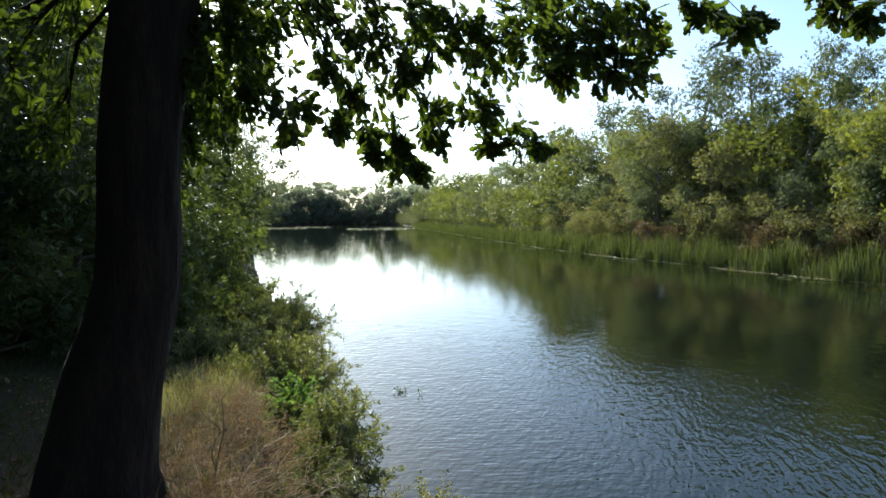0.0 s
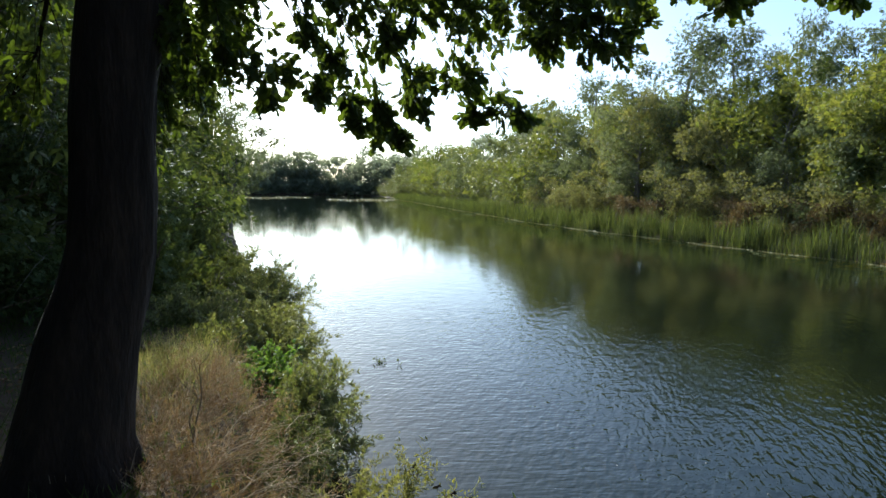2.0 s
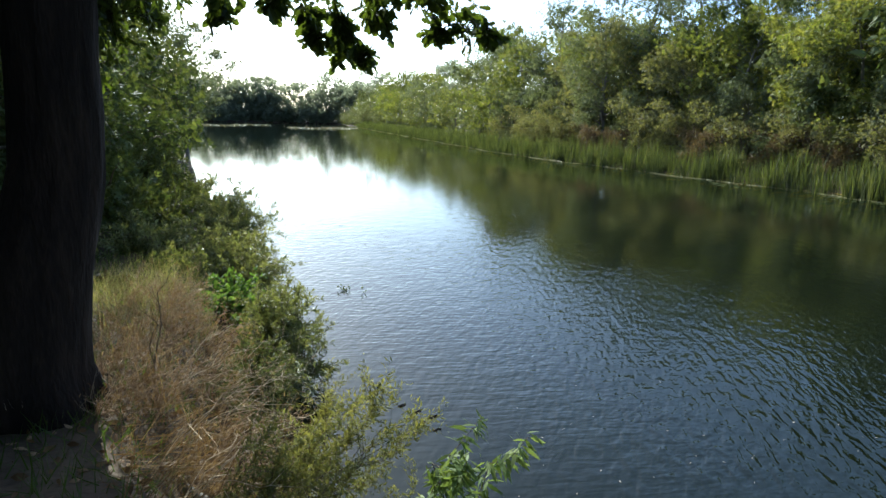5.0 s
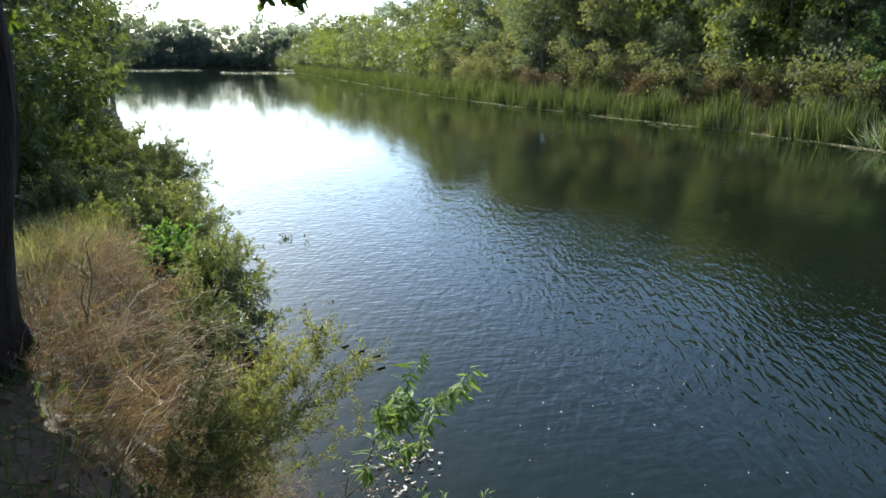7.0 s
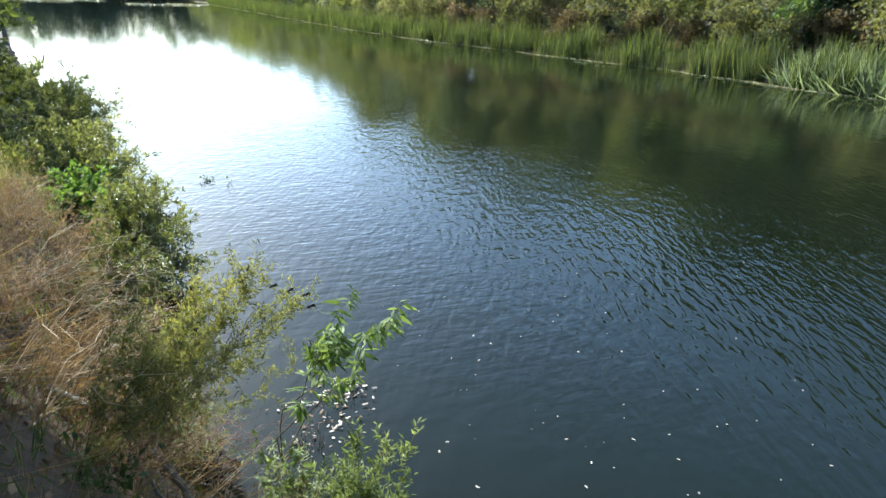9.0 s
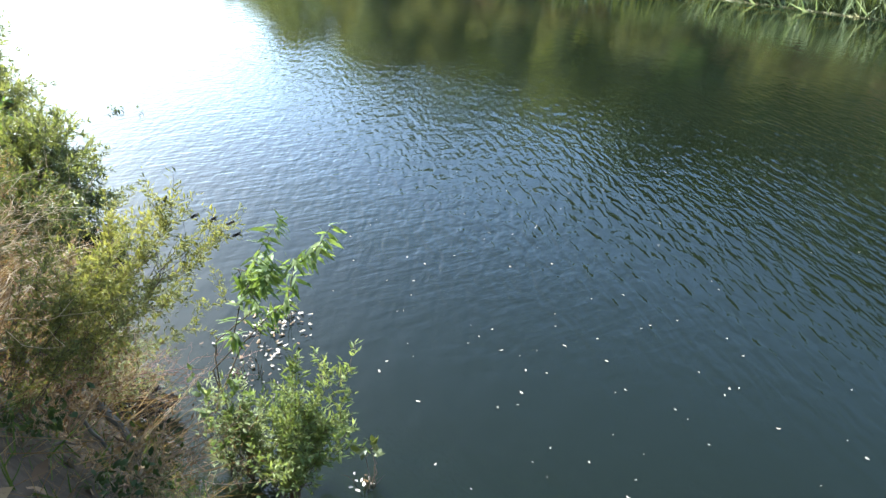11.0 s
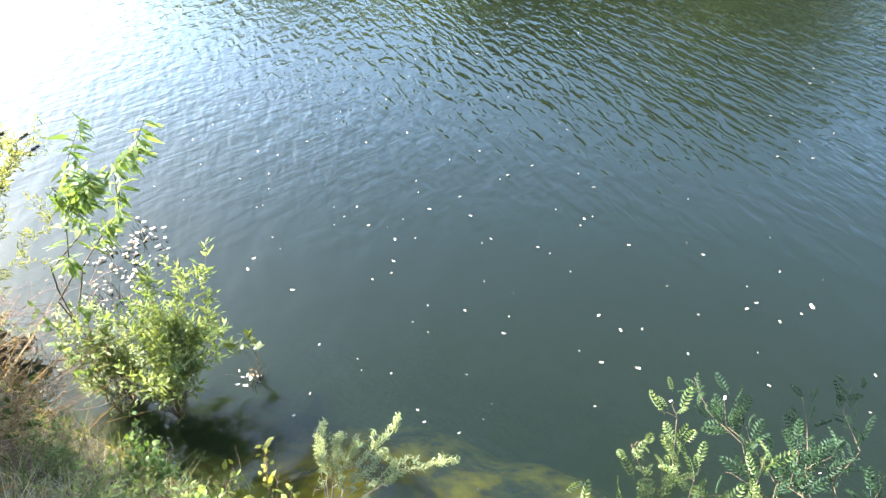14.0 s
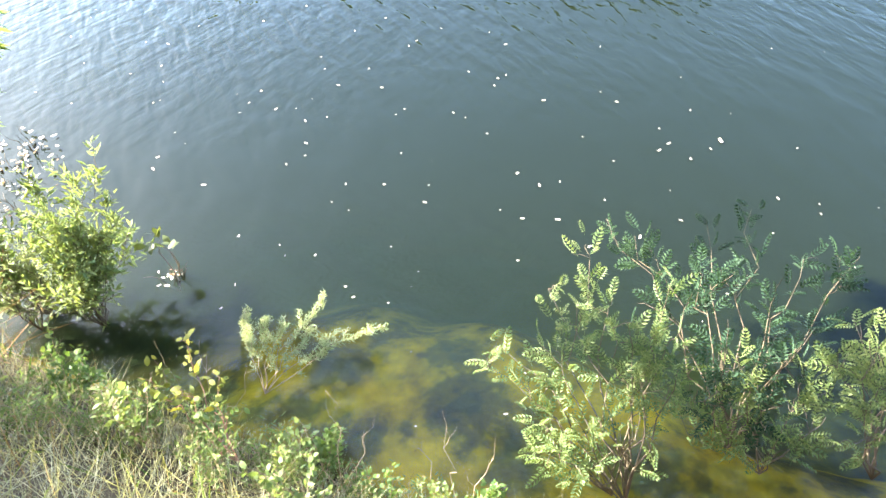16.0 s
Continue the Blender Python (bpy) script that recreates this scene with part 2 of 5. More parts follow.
# leaf shapes along +y, one unit long
DIAMOND = ([(0, 0, 0), (0.24, 0.45, 0.05), (0, 1, -0.03), (-0.24, 0.45, 0.05)], [(0, 1, 2), (0, 2, 3)])
LANCE = ([(0, 0, 0), (0.10, 0.35, 0.03), (0.07, 0.7, 0.0), (0, 1, -0.08), (-0.07, 0.7, 0.0), (-0.10, 0.35, 0.03)], [(0, 1, 5), (1, 2, 5), (2, 4, 5), (2, 3, 4)])
OVAL = ([(0, 0, 0), (0.22, 0.25, 0.05), (0.25, 0.6, 0.05), (0, 1, -0.06), (-0.25, 0.6, 0.05), (-0.22, 0.25, 0.05)], [(0, 1, 5), (1, 2, 5), (2, 4, 5), (2, 3, 4)])
BLADE = ([(-0.012, 0, 0), (0.012, 0, 0), (0.009, 0.5, 0.02), (-0.009, 0.5, 0.02), (0, 1, 0.12)], [(0, 1, 2), (0, 2, 3), (3, 2, 4)])

SPRAY = ([(0, 0.02, 0), (0.34, 0.22, 0.10), (0.46, 0.70, -0.04), (-0.14, 0.25, 0.02), (0.2, 0.45, 0.1), (-0.04, 1.0, -0.05), (0.0, 0.05, 0.02), (-0.38, 0.22, -0.08), (-0.40, 0.78, 0.06)],
         [(0, 1, 2), (3, 4, 5), (6, 7, 8)])
SLIM = ([(0, 0, 0), (0.13, 0.42, 0.03), (0, 1, -0.06), (-0.13, 0.42, 0.03)], [(0, 1, 2), (0, 2, 3)])


def oak_leaf():
    out = [(0.0, 0.0), (0.10, 0.10), (0.17, 0.24), (0.11, 0.32), (0.25, 0.46), (0.16, 0.54), (0.31, 0.70), (0.19, 0.78), (0.17, 0.93), (0.0, 1.0)]
    V = [(0, y, 0) for y in (0.32, 0.54, 0.78)]
    right = [(x, y, 0.28 * x) for x, y in out]
    left = [(-x, y, 0.28 * x) for x, y in out[1:-1]]
    V = V + right + left
    r = lambda i: 3 + i
    l = lambda i: 3 + len(out) - 1 + i
    F = []
    for s in (r, l):
        g = lambda i: 3 + i if i in (0, 9) else s(i)
        F += [(3, g(1), 0), (g(1), g(2), 0), (g(2), g(3), 0), (0, g(3), 1), (g(3), g(4), 1), (g(4), g(5), 1), (1, g(5), 2), (g(5), g(6), 2), (g(6), g(7), 2), (2, g(7), g(8)), (2, g(8), 12)]
    return V, F


def pinnate(pairs=6):
    """A feathered leaf: pairs of oval leaflets along a stalk."""
    V, F = [], []
    sites = [((0.22 + 0.68 * i / (pairs - 1)), s) for i in range(pairs) for s in (-1, 1)] + [(0.9, 0)]
    for y, s in sites:
        a = s * 0.95
        dx, dy = math.sin(a), math.cos(a)
        b = len(V)
        f = (y - 0.22) / 0.68
        L, w = 0.25 * math.sin(math.pi * (0.25 + 0.6 * f)), 0.046
        for u, h in ((0, 0), (0.5, w), (1, 0), (0.5, -w)):
            V.append((dx * L * u + dy * h, y + dy * L * u - dx * h, 0.05 * (abs(h) > 0) - 0.07 * u - 0.22 * y * y))
        F += [(b, b + 1, b + 2), (b, b + 2, b + 3)]
    b = len(V)
    V += [(-0.008, 0, 0), (0.008, 0, 0), (0, 0.92, -0.19)]
    F.append((b, b + 1, b + 2))
    return V, F


OAK, PINNATE = oak_leaf(), pinnate()


def rand_dirs(rng, n, up=0.0):
    d = rng.normal(0, 1, (n, 3)); d[:, 2] += up
    return unit(d)

# ---- the lie of the land ----
NEAR_BANK = [(400, -330), (60, -52), (20, -18), (6, -4.6), (2.2, -0.81), (1.05, 0.49), (0.42, 1.34), (0.1, 2.25), (-0.35, 3.5), (-0.9, 4.8),
             (-1.5, 8), (-3.6, 16), (-8.4, 32), (-12, 44), (-30, 105), (-58, 196)]
FAR_BANK = [(-62, 235), (-48, 262), (-14, 256), (-4, 200), (8.6, 95), (12.9, 62), (16.5, 47.5), (20.9, 33.5), (23.2, 22.5), (24.4, 15), (31, 0), (90, -45), (430, -290)]
RIVER = np.array(NEAR_BANK + FAR_BANK, float)


def seg_dist(x, y, line):
    best = np.full(x.shape, 1e9)
    for (ax, ay), (bx, by) in zip(line[:-1], line[1:]):
        dx, dy = bx - ax, by - ay
        t = np.clip(((x - ax) * dx + (y - ay) * dy) / (dx * dx + dy * dy), 0, 1)
        best = np.minimum(best, np.hypot(x - ax - t * dx, y - ay - t * dy))
    return best


def in_river(x, y):
    inside = np.zeros(x.shape, bool)
    n = len(RIVER)
    for i in range(n):
        (ax, ay), (bx, by) = RIVER[i], RIVER[(i + 1) % n]
        if ay == by:
            continue
        hit = ((ay > y) != (by > y)) & (x < (bx - ax) * (y - ay) / (by - ay) + ax)
        inside ^= hit
    return inside


def waves(x, y):
    """Uneven ground: a few slanting waves."""
    return (np.sin(x * 1.7 + y * 0.6) * np.sin(y * 1.3 - x * 0.4) * 0.5 + np.sin(x * 4.1 - y * 2.2 + 1) * np.sin(y * 3.7 + x * 1.1) * 0.25
            + np.sin(x * 9.3 + y * 5.1) * np.sin(y * 8.3 - x * 6.1) * 0.12)


def smooth(t):
    t = np.clip(t, 0, 1)
    return t * t * (3 - 2 * t)


def height(x, y):
    x, y = np.asarray(x, float), np.asarray(y, float)
    dn, df = seg_dist(x, y, NEAR_BANK), seg_dist(x, y, FAR_BANK)
    wet = in_river(x, y)
    top = 1.55 - 0.42 * smooth((y - 1.5) / 4.0) + 0.25 * smooth((dn - 3) / 12)
    near = top * (0.25 * smooth(dn / 0.25) + 0.75 * smooth((dn - 0.1) / 1.0)) + 0.05 * waves(x, y) * smooth(dn / 0.6)
    far = 0.25 * smooth(df / 0.8) + 1.3 * smooth((df - 2) / 9) + 1.2 * smooth((df - 14) / 40) + 0.06 * waves(x * 0.3, y * 0.3)
    land = np.where(dn < df, near, far)
    land = np.maximum(land, 0.02 + 0.05 * smooth(np.minimum(dn, df) / 0.3))
    d = np.minimum(dn, df)
    bed = -(0.05 + 0.20 * np.clip(d, 0, 1.5) + 0.65 * smooth((d - 0.9) / 3.0) + 0.9 * smooth((d - 4) / 9)) + 0.05 * waves(x * 1.2, y * 1.2) * smooth(d / 0.5)
    bed = bed - 0.75 * smooth((y - 1.5 + 0.9 * waves(x * 0.8 + 2, y * 0.8)) / 2.7) * smooth(d / 0.25) * (dn < df)
    bed = bed - 0.55 * smooth((x - 1.55) / 0.8) * smooth((d - 0.15) / 0.5) * (dn < df)
    return np.where(wet, np.minimum(bed, -0.03), land)


def spread(lo, hi, step, reach, grow):
    mid = list(np.arange(lo, hi + 1e-6, step))
    a, s = mid[-1], step
    right = []
    while a < reach:
        s *= grow; a += s; right.append(a)
    a, s = mid[0], step
    left = []
    while a > -reach:
        s *= grow; a -= s; left.append(a)
    return np.array(left[::-1] + mid + right)


def grid_mesh(name, xs, ys, zs, mat):
    X, Y = np.meshgrid(xs, ys)
    V = np.stack([X, Y, zs(X, Y)], -1).reshape(-1, 3)
    w, h = len(xs), len(ys)
    i = (np.arange(h - 1)[:, None] * w + np.arange(w - 1)[None]).ravel()
    return new(name, mesh_of(name, [(V, np.stack([i, i + 1, i + w + 1, i + w], -1), 0)], [mat], True))


def ground_mat():
    m, t, ns, ln = nodes_of("earth")
    geo = ns.new("ShaderNodeNewGeometry")
    sep = ns.new("ShaderNodeSeparateXYZ"); ln.new(geo.outputs["Position"], sep.inputs[0])
    n1, n2, n3 = (ns.new("ShaderNodeTexNoise") for _ in range(3))
    for n, s, d in ((n1, 1.6, 5), (n2, 14, 6), (n3, 2.1, 5)):
        n.inputs["Scale"].default_value, n.inputs["Detail"].default_value = s, d
        ln.new(geo.outputs["Position"], n.inputs["Vector"])
    soil = ramp(ns, [(0.25, (0.028, 0.019, 0.012)), (0.5, (0.07, 0.048, 0.030)), (0.75, (0.125, 0.09, 0.055))])
    add = ns.new("ShaderNodeMath"); add.operation = "MULTIPLY_ADD"; add.inputs[1].default_value = 0.5
    half = ns.new("ShaderNodeMath"); half.operation = "MULTIPLY"; half.inputs[1].default_value = 0.55
    ln.new(n1.outputs["Fac"], half.inputs[0]); ln.new(n2.outputs["Fac"], add.inputs[0]); ln.new(half.outputs[0], add.inputs[2])
    ln.new(add.outputs[0], soil.inputs[0])
    mud = ramp(ns, [(0.36, (0.075, 0.065, 0.05)), (0.47, (0.17, 0.13, 0.045)), (0.55, (0.42, 0.28, 0.03)), (0.70, (0.78, 0.50, 0.03))])
    mottle = ns.new("ShaderNodeMath"); mottle.operation = "MULTIPLY_ADD"; mottle.inputs[1].default_value = 0.24
    rest = ns.new("ShaderNodeMath"); rest.operation = "MULTIPLY_ADD"; rest.inputs[1].default_value = 1.1; rest.inputs[2].default_value = -0.165
    ln.new(n3.outputs["Fac"], rest.inputs[0]); ln.new(n2.outputs["Fac"], mottle.inputs[0]); ln.new(rest.outputs[0], mottle.inputs[2])
    ln.new(mottle.outputs[0], mud.inputs[0])
    deep = ns.new("ShaderNodeMapRange"); deep.inputs[1].default_value, deep.inputs[2].default_value = -0.85, -0.30
    ln.new(sep.outputs["Z"], deep.inputs[0])
    bed = ns.new("ShaderNodeMix"); bed.data_type = "RGBA"; bed.inputs[6].default_value = (0.12, 0.14, 0.075, 1)
    ln.new(deep.outputs[0], bed.inputs[0]); ln.new(mud.outputs[0], bed.inputs[7])
    wet = ns.new("ShaderNodeMapRange"); wet.inputs[1].default_value, wet.inputs[2].default_value = -0.04, 0.04
    ln.new(sep.outputs["Z"], wet.inputs[0])
    mix = ns.new("ShaderNodeMix"); mix.data_type = "RGBA"
    ln.new(wet.outputs[0], mix.inputs[0]); ln.new(bed.outputs[2], mix.inputs[6]); ln.new(soil.outputs[0], mix.inputs[7])
    p = ns.new("ShaderNodeBsdfPrincipled"); p.inputs["Roughness"].default_value = 0.9; p.inputs["Specular IOR Level"].default_value = 0.2
    ln.new(mix.outputs[2], p.inputs["Base Color"])
    bp = ns.new("ShaderNodeBump"); bp.inputs["Strength"].default_value = 0.6; bp.inputs["Distance"].default_value = 0.05
    ln.new(add.outputs[0], bp.inputs["Height"]); ln.new(bp.outputs[0], p.inputs["Normal"])
    o = ns.new("ShaderNodeOutputMaterial"); ln.new(p.outputs[0], o.inputs[0])
    return m


def water_mat():
    """River water: a mirror by Fresnel over murky green-grey water that lets the shallow bed through; ripples by wind in patches."""
    m, t, ns, ln = nodes_of("river_water")
    geo = ns.new("ShaderNodeNewGeometry")
    heights = []

    def layer(scale, stretch, turn, amount, detail=2.0, mask=None):
        mp = ns.new("ShaderNodeMapping"); mp.inputs["Rotation"].default_value = (0, 0, radians(turn)); mp.inputs["Scale"].default_value = tuple(1 / k for k in stretch)
        mp.vector_type = "TEXTURE"
        ln.new(geo.outputs["Position"], mp.inputs["Vector"])
        n = ns.new("ShaderNodeTexNoise"); n.inputs["Scale"].default_value = scale; n.inputs["Detail"].default_value = detail
        n.inputs["Distortion"].default_value = 0.4
        ln.new(mp.outputs[0], n.inputs["Vector"])
        k = ns.new("ShaderNodeMath"); k.operation = "MULTIPLY"; k.inputs[1].default_value = amount
        ln.new(n.outputs["Fac"], k.inputs[0])
        last = k
        if mask is not None:
            last = ns.new("ShaderNodeMath"); last.operation = "MULTIPLY"
            ln.new(k.outputs[0], last.inputs[0]); ln.new(mask, last.inputs[1])
        heights.append(last.outputs[0])
    wind = ns.new("ShaderNodeAttribute"); wind.attribute_name = "wind"
    depth = ns.new("ShaderNodeAttribute"); depth.attribute_name = "murk"
    gust = ns.new("ShaderNodeTexNoise"); gust.inputs["Scale"].default_value = 0.16; gust.inputs["Detail"].default_value = 3
    ln.new(geo.outputs["Position"], gust.inputs["Vector"])
    gr = ns.new("ShaderNodeMapRange"); gr.inputs[1].default_value, gr.inputs[2].default_value, gr.inputs[3].default_value = 0.36, 0.58, 0.5
    ln.new(gust.outputs["Fac"], gr.inputs[0])
    gm = ns.new("ShaderNodeMath"); gm.operation = "MULTIPLY"
    ln.new(gr.outputs[0], gm.inputs[0]); ln.new(wind.outputs["Fac"], gm.inputs[1])
    layer(10.5, (1, 0.28, 1), -20, 0.0235, 1, gm.outputs[0])
    layer(24.0, (1, 0.40, 1), -38, 0.0055, 1, gm.outputs[0])
    lap = ns.new("ShaderNodeAttribute"); lap.attribute_name = "lap"
    layer(11.0, (1, 0.30, 1), -86, 0.0075, 1, lap.outputs["Fac"])
    swell = ns.new("ShaderNodeAttribute"); swell.attribute_name = "swell"
    layer(3.6, (1, 0.55, 1), -30, 0.0080, 2, swell.outputs["Fac"])
    total = heights[0]
    for h in heights[1:]:
        s2 = ns.new("ShaderNodeMath"); ln.new(total, s2.inputs[0]); ln.new(h, s2.inputs[1])
        total = s2.outputs[0]
    bp = ns.new("ShaderNodeBump"); bp.inputs["Strength"].default_value = 1.0; bp.inputs["Distance"].default_value = 1.0
    ln.new(s2.outputs[0], bp.inputs["Height"])
    fr = ns.new("ShaderNodeFresnel"); fr.inputs["IOR"].default_value = 1.333
    ln.new(bp.outputs[0], fr.inputs["Normal"])
    gl = ns.new("ShaderNodeBsdfGlossy"); gl.inputs["Roughness"].default_value = 0.02; gl.inputs["Color"].default_value = (0.97, 0.98, 0.94, 1)
    ln.new(bp.outputs[0], gl.inputs["Normal"])
    df = ns.new("ShaderNodeBsdfDiffuse"); df.inputs["Color"].default_value = (0.0042, 0.0066, 0.0026, 1)
    tp = ns.new("ShaderNodeBsdfTransparent"); tp.inputs["Color"].default_value = (0.92, 0.93, 0.80, 1)
    murk = ns.new("ShaderNodeMixShader"); ln.new(depth.outputs["Fac"], murk.inputs[0])
    silt = ns.new("ShaderNodeBsdfDiffuse"); silt.inputs["Color"].default_value = (0.002, 0.002, 0.002, 1)
    ln.new(tp.outputs[0], murk.inputs[1]); ln.new(silt.outputs[0], murk.inputs[2])
    body = ns.new("ShaderNodeAddShader")
    ln.new(murk.outputs[0], body.inputs[0]); ln.new(df.outputs[0], body.inputs[1])
    mix = ns.new("ShaderNodeMixShader")
    ln.new(fr.outputs[0], mix.inputs[0]); ln.new(body.outputs[0], mix.inputs[1]); ln.new(gl.outputs[0], mix.inputs[2])
    o = ns.new("ShaderNodeOutputMaterial"); ln.new(mix.outputs[0], o.inputs[0])
    return m


ground = grid_mesh("ground", spread(-5, 4.5, 0.13, 3000, 1.12), spread(-2, 10, 0.14, 3000, 1.10), height, ground_mat())
tagged(ground, "earth river bank with a muddy, algae-covered river bed", "ground", kind="structure")
wx, wy = spread(-1, 4, 0.12, 420, 1.10), spread(-1, 5, 0.12, 330, 1.08)
water = grid_mesh("water", wx, wy, lambda x, y: 0 * x, water_mat())
GX, GY = np.meshgrid(wx, wy)
dn, df = seg_dist(GX, GY, NEAR_BANK), seg_dist(GX, GY, FAR_BANK)
out = (GX + GY) / math.sqrt(2)          # the breeze lies in a band across the river
wind = (0.16 + 0.84 * smooth((out - 3.4) / 2.8)) * (0.16 + 0.84 * (1 - smooth((out - 10.5) / 5.5))) * (0.25 + 0.75 * smooth((df - 5) / 6.0))
lap = wind * (0.25 + 0.75 * (1 - smooth((GX - 1.0) / 4.0)))
wind = wind * (0.3 + 0.7 * smooth((GX - 0.2) / 3.0))
swell = 1 - 0.8 * smooth((GY - 16) / 30)
murk = 0.02 + 0.93 * smooth((-height(GX, GY) - 0.10) / 1.05)
for key, val in (("wind", wind), ("lap", lap), ("murk", murk), ("swell", swell)):
    at = water.data.attributes.new(key, "FLOAT", "POINT")
    at.data.foreach_set("value", val.ravel().astype(np.float32))
tagged(water, "calm murky green river water with light wind ripples", "river", kind="structure")

# ---- trees ----


def tree(name, seed, h, spread_r, trunk_r, leaf, n_leaves, leaf_len, mats, label, clear=0.25, limbs=11, droop=0.0, up=0.9, clump=0.55, kind="crown", boughs=8):
    """A tree at the origin: a tapered trunk with limbs and boughs, and a crown of single leaves in clumps."""
    rng = np.random.default_rng(seed)
    root = new(name)
    root.empty_display_size = 0.3
    wood, twigs = [], []
    n = 9
    tz = np.linspace(0, 0.93 * h, n)
    line = np.stack([np.cumsum(rng.normal(0, 0.018 * h, n)), np.cumsum(rng.normal(0, 0.018 * h, n)), tz], -1)
    line[0] = (0, 0, -0.3)
    line[1, :2] *= 0.3
    rad = trunk_r * (1 - tz / h) ** 0.8 + 0.012
    rad[0] *= 1.35
    wood.append(tube(line, rad, 7))
    for i in range(limbs):
        f = clear + (0.95 - clear) * (i + rng.random() * 0.8) / limbs
        z0 = f * 0.93 * h
        p0 = np.array([np.interp(z0, tz, line[:, k]) for k in range(3)])
        az = i * 2.4 + rng.normal(0, 0.35)
        env = spread_r * math.sqrt(max(0.06, 1 - ((f - 0.45) / 0.62) ** 2)) * rng.uniform(0.7, 1.2)
        rise = env * up * rng.uniform(0.25, 0.9) * (0.5 + f)
        p1 = p0 + np.array([math.cos(az) * env, math.sin(az) * env, rise])
        limb = arc(p0, p1, -droop * env * 0.2 + 0.08 * env, 6, 0.04 * env, rng)
        r0 = np.interp(z0, tz, rad) * 0.55
        wood.append(tube(limb[[0, 1, 3, 5]], np.linspace(r0, 0.012, 4), 4))
        for j in range(boughs):
            q = limb[rng.integers(2, 6)] if j else limb[-1]
            e = env * rng.uniform(0.25, 0.55)
            d = rand_dirs(rng, 1, 0.45 * up)[0] * np.array([1, 1, 0.8]) + 0.6 * np.array([math.cos(az), math.sin(az), 0])
            q1 = q + unit(d) * e + np.array([0, 0, -droop * e])
            b = arc(q, q1, 0.05 * e, 4, 0.05 * e, rng)
            if boughs > 5 and j % 2 == 0:
                wood.append(tube(b[[0, 1, 3]], np.linspace(0.02 + 0.15 * r0, 0.006, 3), 3))
            twigs.append((b, e))
    top = line[-1]
    for j in range(4):
        q1 = top + rand_dirs(rng, 1, 1.0)[0] * 0.12 * h
        b = arc(top - np.array([0, 0, 0.1 * h]), q1, 0, 4, 0.02 * h, rng)
        wood.append(tube(b, np.linspace(0.03, 0.006, 4), 3)); twigs.append((b, 0.12 * h))
    w = np.array([e for _, e in twigs]); w = w / w.sum()
    pts, dirs = [], []
    for (b, e), k in zip(twigs, rng.multinomial(n_leaves, w)):
        u = rng.random(k) ** 0.6 * (len(b) - 1)
        i = np.minimum(u.astype(int), len(b) - 2); fr = (u - i)[:, None]
        base = b[i] * (1 - fr) + b[i + 1] * fr
        g = rng.normal(0, 1, (k, 3)); g = unit(g) * (rng.random((k, 1)) ** 0.4)
        g[:, 2] *= 0.75
        pts.append(base + g * clump * (0.55 * e + 0.05 * spread_r + 0.025 * h))
        dirs.append(unit(g + rng.normal(0, 0.6, (k, 3)) + np.array([0, 0, -0.25 - droop])))
    P, D = np.concatenate(pts), np.concatenate(dirs)
    keep = P[:, 2] > 0.12 * h * clear
    P, D = P[keep], D[keep]
    N = rand_dirs(rng, len(P), 0.8)
    S = leaf_len * rng.uniform(0.65, 1.3, len(P))
    part("trunk", wood, [mats[1]], root, smooth=True)
    part(kind, [scatter(leaf, P, D, N, S)], [mats[0]], root)
    return tagged(root, label, "tree")


def place(ob, x, y, size=1.0, turn=0.0, sink=0.0, sz=None):
    z = float(height(np.array([x]), np.array([y]))[0]) - sink
    return copy_thing(ob, pose(x, y, z, 0, 0, turn) @ Matrix.Diagonal((size / ob.scale[0], size / ob.scale[1], (sz or size) / ob.scale[2], 1)))


def put(ob, x, y, size=1.0, turn=0.0, sink=0.0):
    z = float(height(np.array([x]), np.array([y]))[0]) - sink
    ob.matrix_basis = pose(x, y, z, 0, 0, turn) @ Matrix.Diagonal((size, size, size, 1))
    return ob

# one of each kind, then copies
LIB = {}


def kinds(key, *a, **k):
    LIB[key] = tree(*a, **k)
    LIB[key]["used"] = 0
    return LIB[key]


def plant(key, x, y, size, turn, group, sz=None):
    ob = LIB[key]
    if not ob["used"]:
        ob["used"] = 1
        put(ob, x, y, size, turn)
        if sz:
            ob.matrix_basis = ob.matrix_basis @ Matrix.Diagonal((1, 1, sz / size, 1))
    else:
        ob = place(ob, x, y, size, turn, sz=sz)
    return tagged(ob, group=group)


kinds("poplar", "poplar_tree", 11, 16, 4.4, 0.24, SPRAY, 5800, 0.345, (M_GREY, M_POLE), "tall grey-green poplar with an open airy crown", 0.16, 16, 0.05, 1.0, 0.62, boughs=9)
kinds("poplar2", "poplar_tree", 12, 16, 3.8, 0.22, SPRAY, 5200, 0.34, (M_GREY, M_POLE), "tall slender grey-green poplar on the far bank", 0.18, 15, 0.05, 1.1, 0.62, boughs=9)
kinds("ash", "ash_tree", 21, 9, 3.6, 0.16, SPRAY, 5200, 0.285, (M_YELLOW, M_POLE), "bushy yellow-green ash tree on the far bank", 0.04, 14, 0.1, 0.8, 0.66, boughs=8)
kinds("ash2", "ash_tree", 22, 9, 3.4, 0.16, SPRAY, 5000, 0.285, (M_YELLOW, M_POLE), "rounded yellow-green ash tree among other trees", 0.04, 13, 0.1, 0.9, 0.66, boughs=8)
kinds("alder", "alder_tree", 31, 9, 3.5, 0.17, SPRAY, 4100, 0.36, (M_DARK, M_POLE), "dark green dense alder tree", 0.03, 14, 0.1, 0.7, 0.66, boughs=8)
